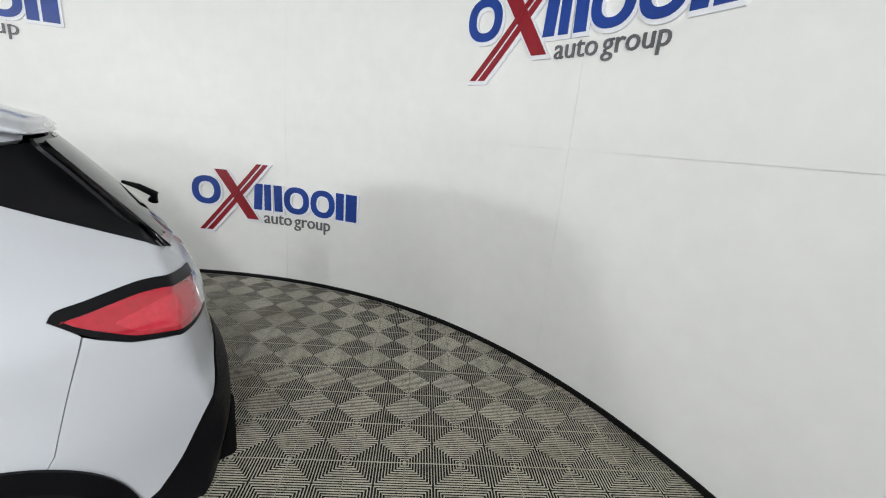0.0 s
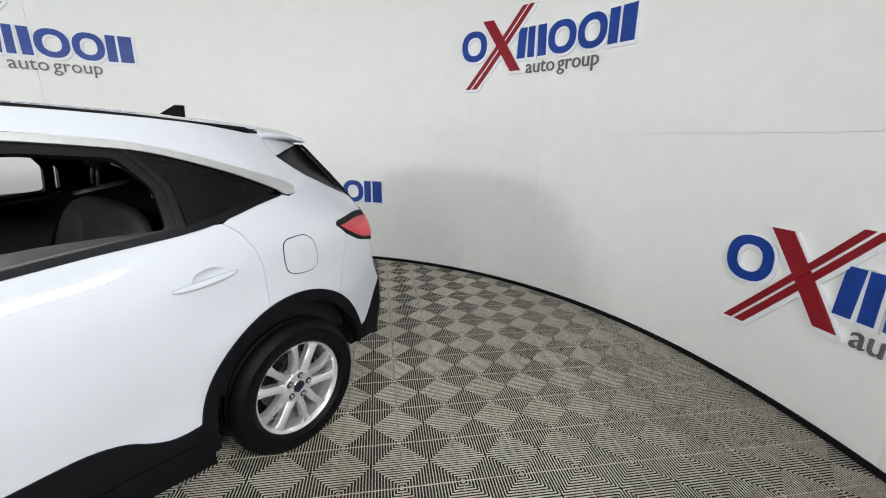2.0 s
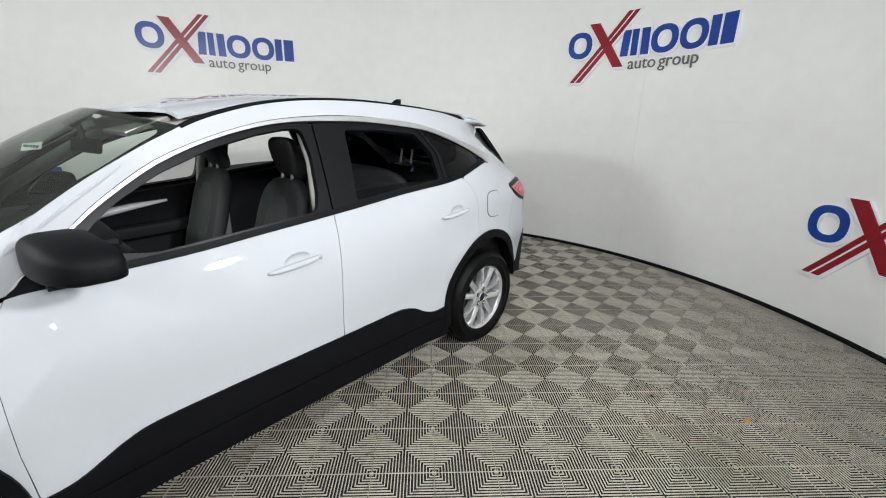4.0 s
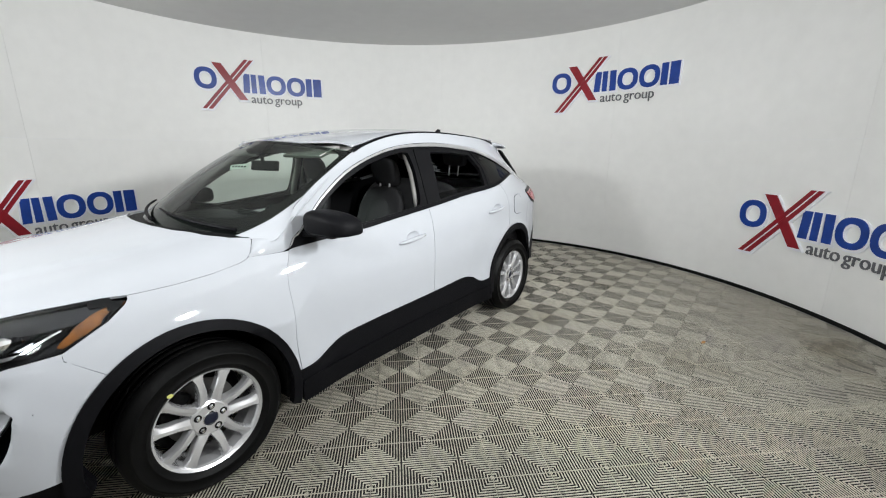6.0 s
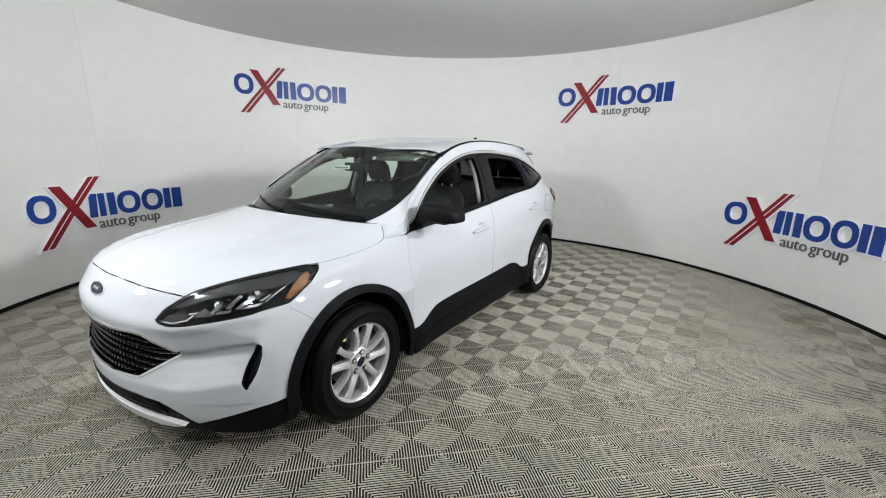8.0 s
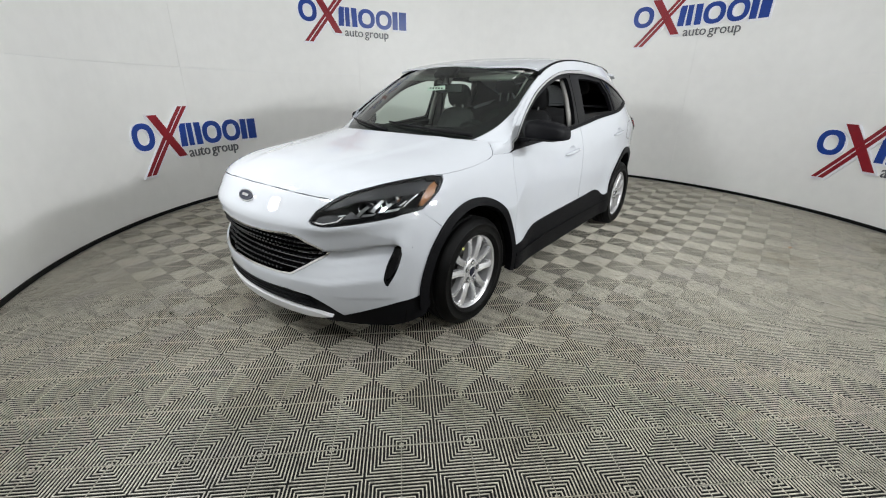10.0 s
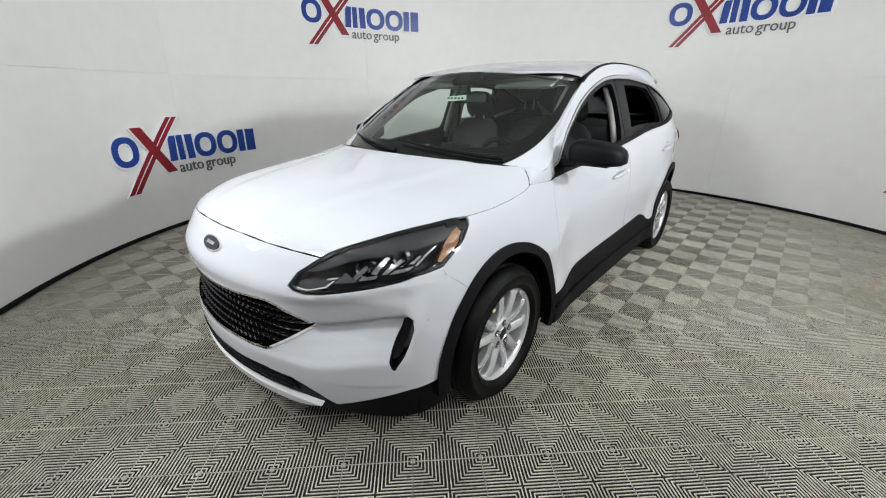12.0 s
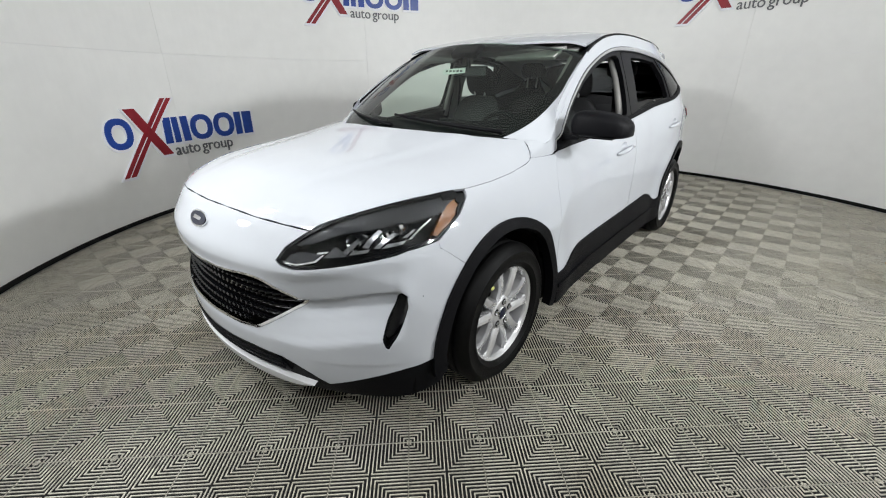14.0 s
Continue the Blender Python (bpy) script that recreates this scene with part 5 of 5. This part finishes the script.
box(bm, (-1.66, 0, 0.80), (0.50, 1.25, 0.55), bevel=0.05)
part("luggage_cover", bm, M_CABIN, car)


def seat(name, u, v, half, bench=False):
    st = part(name, shell(u + 0.10, v, 0.60, 0.27, half, 0.10, 3.6, 28, 12, lambda p: Vector((p.x, p.y, p.z + 0.05 * (p.x - u) + 0.02 * abs((p.y - v) / half) ** 3))), M_FABRIC, car, "grey cloth car seat with pale inserts", smooth=True)
    def back(p):
        k = (p.z - 0.62) / 0.6
        return Vector((p.x - 0.17 * k - 0.02 * math.sin(3 * k) + 0.03 * abs((p.y - v) / half) ** 3, v + (p.y - v) * (1 - 0.10 * max(0, k - 0.5)), p.z))
    part("seat_back", shell(u - 0.21, v, 0.90, 0.055, half, 0.32, 3.4, 28, 16, back), M_FABRIC, st, smooth=True)
    def insert(p):
        q = back(p)
        return Vector((q.x + 0.014, q.y, q.z))
    for c in ((v,) if not bench else (v - half * 0.55, v + half * 0.55)):
        hw = half * (0.58 if not bench else 0.36)
        part("seat_insert", shell(u - 0.205, c, 0.88, 0.050, hw, 0.27, 3.2, 20, 12, insert), M_FABRIC2, st, smooth=True)
    for c in ((v,) if not bench else (v - 0.42, v + 0.42)):
        hz, hh = (1.32, 0.11) if not bench else (1.41, 0.070)
        hu = u - 0.38 if not bench else u - 0.465
        part("headrest", shell(hu, c, hz, 0.042, 0.135 if not bench else 0.125, hh, 3.2, 20, 12, lambda p, hz=hz: Vector((p.x + 0.28 * (p.z - hz), p.y, p.z))), M_FABRIC, st, smooth=True)
        for d in (-0.05, 0.05):
            part("headrest_post", tube([(hu + 0.02, c + d, hz - 0.15), (hu, c + d, hz - 0.03)], 0.008, 8), M_SATIN, st, smooth=True)
    return st


seat("front_seat", 0.14, 0.38, 0.235)
seat("front_seat", 0.23, -0.38, 0.235)
seat("rear_seat", -0.60, 0.0, 0.64, True)

patch("headliner", [(u, v - 0.05) for u, v in edge[::-1] if u > -1.4] + [(0.385, 0.5), (0.455, 0.2), (0.455, -0.2), (0.385, -0.5)] + [(u, -v + 0.05) for u, v in edge if u > -1.4], S_roof, M_LINER, car, 0.08, off=-0.05, rim=0.03, out=Vector((0, 0, 1)), label="pale grey headliner")
for mir in MIRRORS:
    s = -1 if mir else 1
    inner_d = [(0.84, 1.00), (0.86, 0.5), (0.80, 0.40), (-0.185, 0.40), (-0.20, belt(-0.2) + 0.012)] + below(steps(-0.1, 0.75, 8), 0.012)
    patch("door_lining", inner_d, S_side, M_CABIN, car, 0.05, off=-0.075, rim=-0.045, mirror=mir, label="black inner door lining")
    patch("door_lining", [(-0.225, belt(-0.22) + 0.012), (-0.215, 0.40), (-0.85, 0.40), (-0.98, 0.70), (-1.02, belt(-1.0) + 0.01)] + below(steps(-0.95, -0.3, 8), 0.012), S_side, M_CABIN, car, 0.05, off=-0.075, rim=-0.045, mirror=mir, label="black inner door lining")
    patch("quarter_lining", [(-1.03, 0.45), (-1.0, 1.2), (-1.30, 1.27), (-1.40, 1.42), (-1.2, 1.52), (-1.5, 1.42), (-1.9, 1.15), (-1.9, 0.5)], S_side, M_CABIN, car, 0.06, off=-0.09, rim=0, mirror=mir)
    # armrest and bright pull on each front door
    bm = bmesh.new()
    box(bm, (0.22, s * 0.76, 0.80), (0.78, 0.09, 0.09), (0, 2, 0), 0.03)
    part("armrest", bm, M_CABIN, car)
    pts = [Vector((u, s * (side(u, 0.93) - 0.095), z)) for u, z in ((0.60, 0.86), (0.50, 0.885), (0.42, 0.93), (0.25, 0.955), (0.05, 0.975))]
    part("door_pull", tube(pts, [0.012, 0.018, 0.030, 0.024, 0.010], 8, 0.9), M_LIP, car, "satin silver door pull", smooth=True)
    bm = bmesh.new()
    box(bm, (0.395, s * 0.37, 1.478), (0.16, 0.40, 0.018), (0, 22, 0), 0.007)
    part("sun_visor", bm, M_LINER, car, "pale grey folded sun visor")
    # pillars inside
    part("pillar_lining", tube([Vector((-0.27, s * 0.77, 0.60)), Vector((-0.27, s * 0.765, 1.05)), Vector((-0.27, s * 0.70, 1.30)), Vector((-0.28, s * 0.615, 1.50))], [0.07, 0.06, 0.05, 0.06], 8, 0.6), M_LINER, car, "pale grey inner pillar cover", smooth=True)
    part("pillar_edge", tube([Vector((-0.165, s * (side(-0.16, 1.09) - 0.055), 1.04)), Vector((-0.172, s * (side(-0.17, 1.20) - 0.055), 1.18)), Vector((-0.188, s * (side(-0.18, 1.34) - 0.055), 1.33)), Vector((-0.180, s * (side(-0.17, 1.46) - 0.06), 1.46))], 0.026, 8), M_LINER, car, smooth=True)
    part("screen_pillar_lining", tube([S_screen(s * 0.74, k) - Vector((0.06, 0, 0.035)) for k in steps(0.05, 0.97, 8)], 0.035, 8), M_LINER, car, smooth=True)
    part("seat_belt", tube([Vector((-0.245, s * 0.66, 1.40)), Vector((-0.24, s * 0.70, 1.0)), Vector((-0.22, s * 0.72, 0.6))], 0.022, 6, 0.15), M_FABRIC, car)
    part("roof_rail_lining", tube([Vector((u, s * (side(u, z - 0.05) - 0.05), z - 0.055)) for u, z in DITCH], 0.035, 8), M_LINER if mir else M_CABIN, car, smooth=True)

# mirror and paper tag behind the windscreen
bm = bmesh.new()
box(bm, (0.515, 0.02, 1.385), (0.03, 0.23, 0.065), (0, -12, 14), 0.014)
rv = part("rear_view_mirror", bm, M_GLOSS, car)
part("mirror_stalk", tube([(0.52, 0.01, 1.40), (0.525, 0, 1.50)], 0.012, 8), M_CABIN, rv)
bm = bmesh.new()
box(bm, (0.525, 0.0, 1.502), (0.10, 0.20, 0.036), (0, 36, 0), 0.012)
part("sensor_cover", bm, M_GLOSS, car)
tag = part("paper_tag", box(bmesh.new(), (0.690, 0.03, 1.385), (0.002, 0.14, 0.032), (5, -25, 20)), M_PAPER, car, "white paper tag hanging from the mirror")
for k in range(5):
    part("print_bar", box(bmesh.new(), (0.6925 - 0.0078 * (k - 2), 0.03 + 0.0215 * (k - 2), 1.386), (0.002, 0.014, 0.010), (5, -25, 20)), M_INK, tag)


# ---- floor of ribbed plastic tiles ----
floor = link_mesh("floor", disc(RW + 0.3, -0.024), M_CONCRETE, None, "floor of grey ribbed interlocking plastic tiles", kind="structure")
RINGS, EDGE, SLIT = 10, 0.0034, 0.0026


def tile_mesh():
    """One tile, its corners at the centres of the square rings."""
    verts, faces = [], []

    def quad(*p):
        k = len(verts)
        verts.extend(p)
        faces.append((k, k + 1, k + 2, k + 3))
    h = PITCH / 2
    step = h / RINGS
    for sx in (-1, 1):
        for sy in (-1, 1):
            for k in range(RINGS):
                a, b = (k + 0.355) * step, (k + 0.645) * step
                lo, hi = (k + 0.34) * step, (k + 0.66) * step
                for swap in (False, True):
                    def P(s, t, z):
                        s, t = (t, s) if swap else (s, t)
                        return (sx * (h - s), sy * (h - t), z)
                    # arm of the ring that runs along t, from the tile's edge to the diagonal: a flat crown and two sloping flanks
                    flip = (sx * sy > 0) != swap
                    for (p, zp), (q, zq) in (((a, 0), (b, 0)), ((lo, -EDGE), (a, 0)), ((b, 0), (hi, -EDGE))):
                        face = [P(p, min(p, SLIT), zp), P(q, min(q, SLIT), zq), P(q, q, zq), P(p, p, zp)]
                        quad(*(face if flip else face[::-1]))
    for m in (Matrix.Rotation(radians(90 * q), 3, "Z") for q in range(4)):      # flange along each edge
        for (y0, z0), (y1, z1) in (((h - 0.0010, 0.0002), (h - 0.0003, 0.0002)), ((h - 0.0012, -EDGE), (h - 0.0010, 0.0002)), ((h - 0.0003, 0.0002), (h - 0.0001, -EDGE))):
            quad(*(tuple(m @ Vector(p)) for p in ((-h, y0, z0), (h, y0, z0), (h, y1, z1), (-h, y1, z1))))
    return verts, faces


TV, TF = tile_mesh()
tile_data = bpy.data.meshes.new("floor_tile")
tile_data.from_pydata(TV, [], TF)
tile_data.materials.append(M_TILE)
ca, sa = math.cos(TURN), math.sin(TURN)
spots = []
for i in range(-40, 40):
    for j in range(-40, 40):
        a, b = PITCH * (i + 0.5 + OX), PITCH * (j + 0.5 + OY)
        x, y = a * ca - b * sa, a * sa + b * ca
        if math.hypot(x - CX, y - CY) < RW + 0.25:
            spots.append((abs(x + 1.0) + abs(y + 1.2), x, y))
spots.sort()
for _, x, y in spots[:300]:
    ob = new("floor_tile", tile_data)
    ob.matrix_world = pose(x, y, random.uniform(-0.0004, 0.0004), random.uniform(-0.1, 0.1), random.uniform(-0.1, 0.1), 6.0)
    ob.parent = floor
rest_v, rest_f = [], []
for _, x, y in spots[300:]:
    k = len(rest_v)
    rest_v += [(x + p[0] * ca - p[1] * sa, y + p[0] * sa + p[1] * ca, p[2]) for p in TV]
    rest_f += [tuple(k + n for n in f) for f in TF]
rest = bpy.data.meshes.new("outer_tiles")
rest.from_pydata(rest_v, [], rest_f)
rest.materials.append(M_TILE)
ob = new("outer_tiles", rest)
ob.parent = floor
tagged(ob, kind="stuff")


# a dry leaf on the floor
leaf_v = [(0.0, 0.0, 0.004), (0.02, 0.012, 0.010), (0.045, 0.016, 0.006), (0.07, 0.004, 0.003), (0.05, -0.010, 0.009), (0.02, -0.014, 0.005), (-0.02, 0.002, 0.012)]
bm = bmesh.new()
vs = [bm.verts.new(p) for p in leaf_v]
for f in ((0, 3, 2), (0, 2, 1), (0, 5, 4), (0, 4, 3), (0, 1, 6), (0, 6, 5)):
    bm.faces.new([vs[k] for k in f])
ob = link_mesh("dry_leaf", bm, M_LEAF, None, "small curled dry orange leaf on the floor", category="leaf")
ob.matrix_world = pose(0.369, -0.151, 0.0, 0, 0, 40)
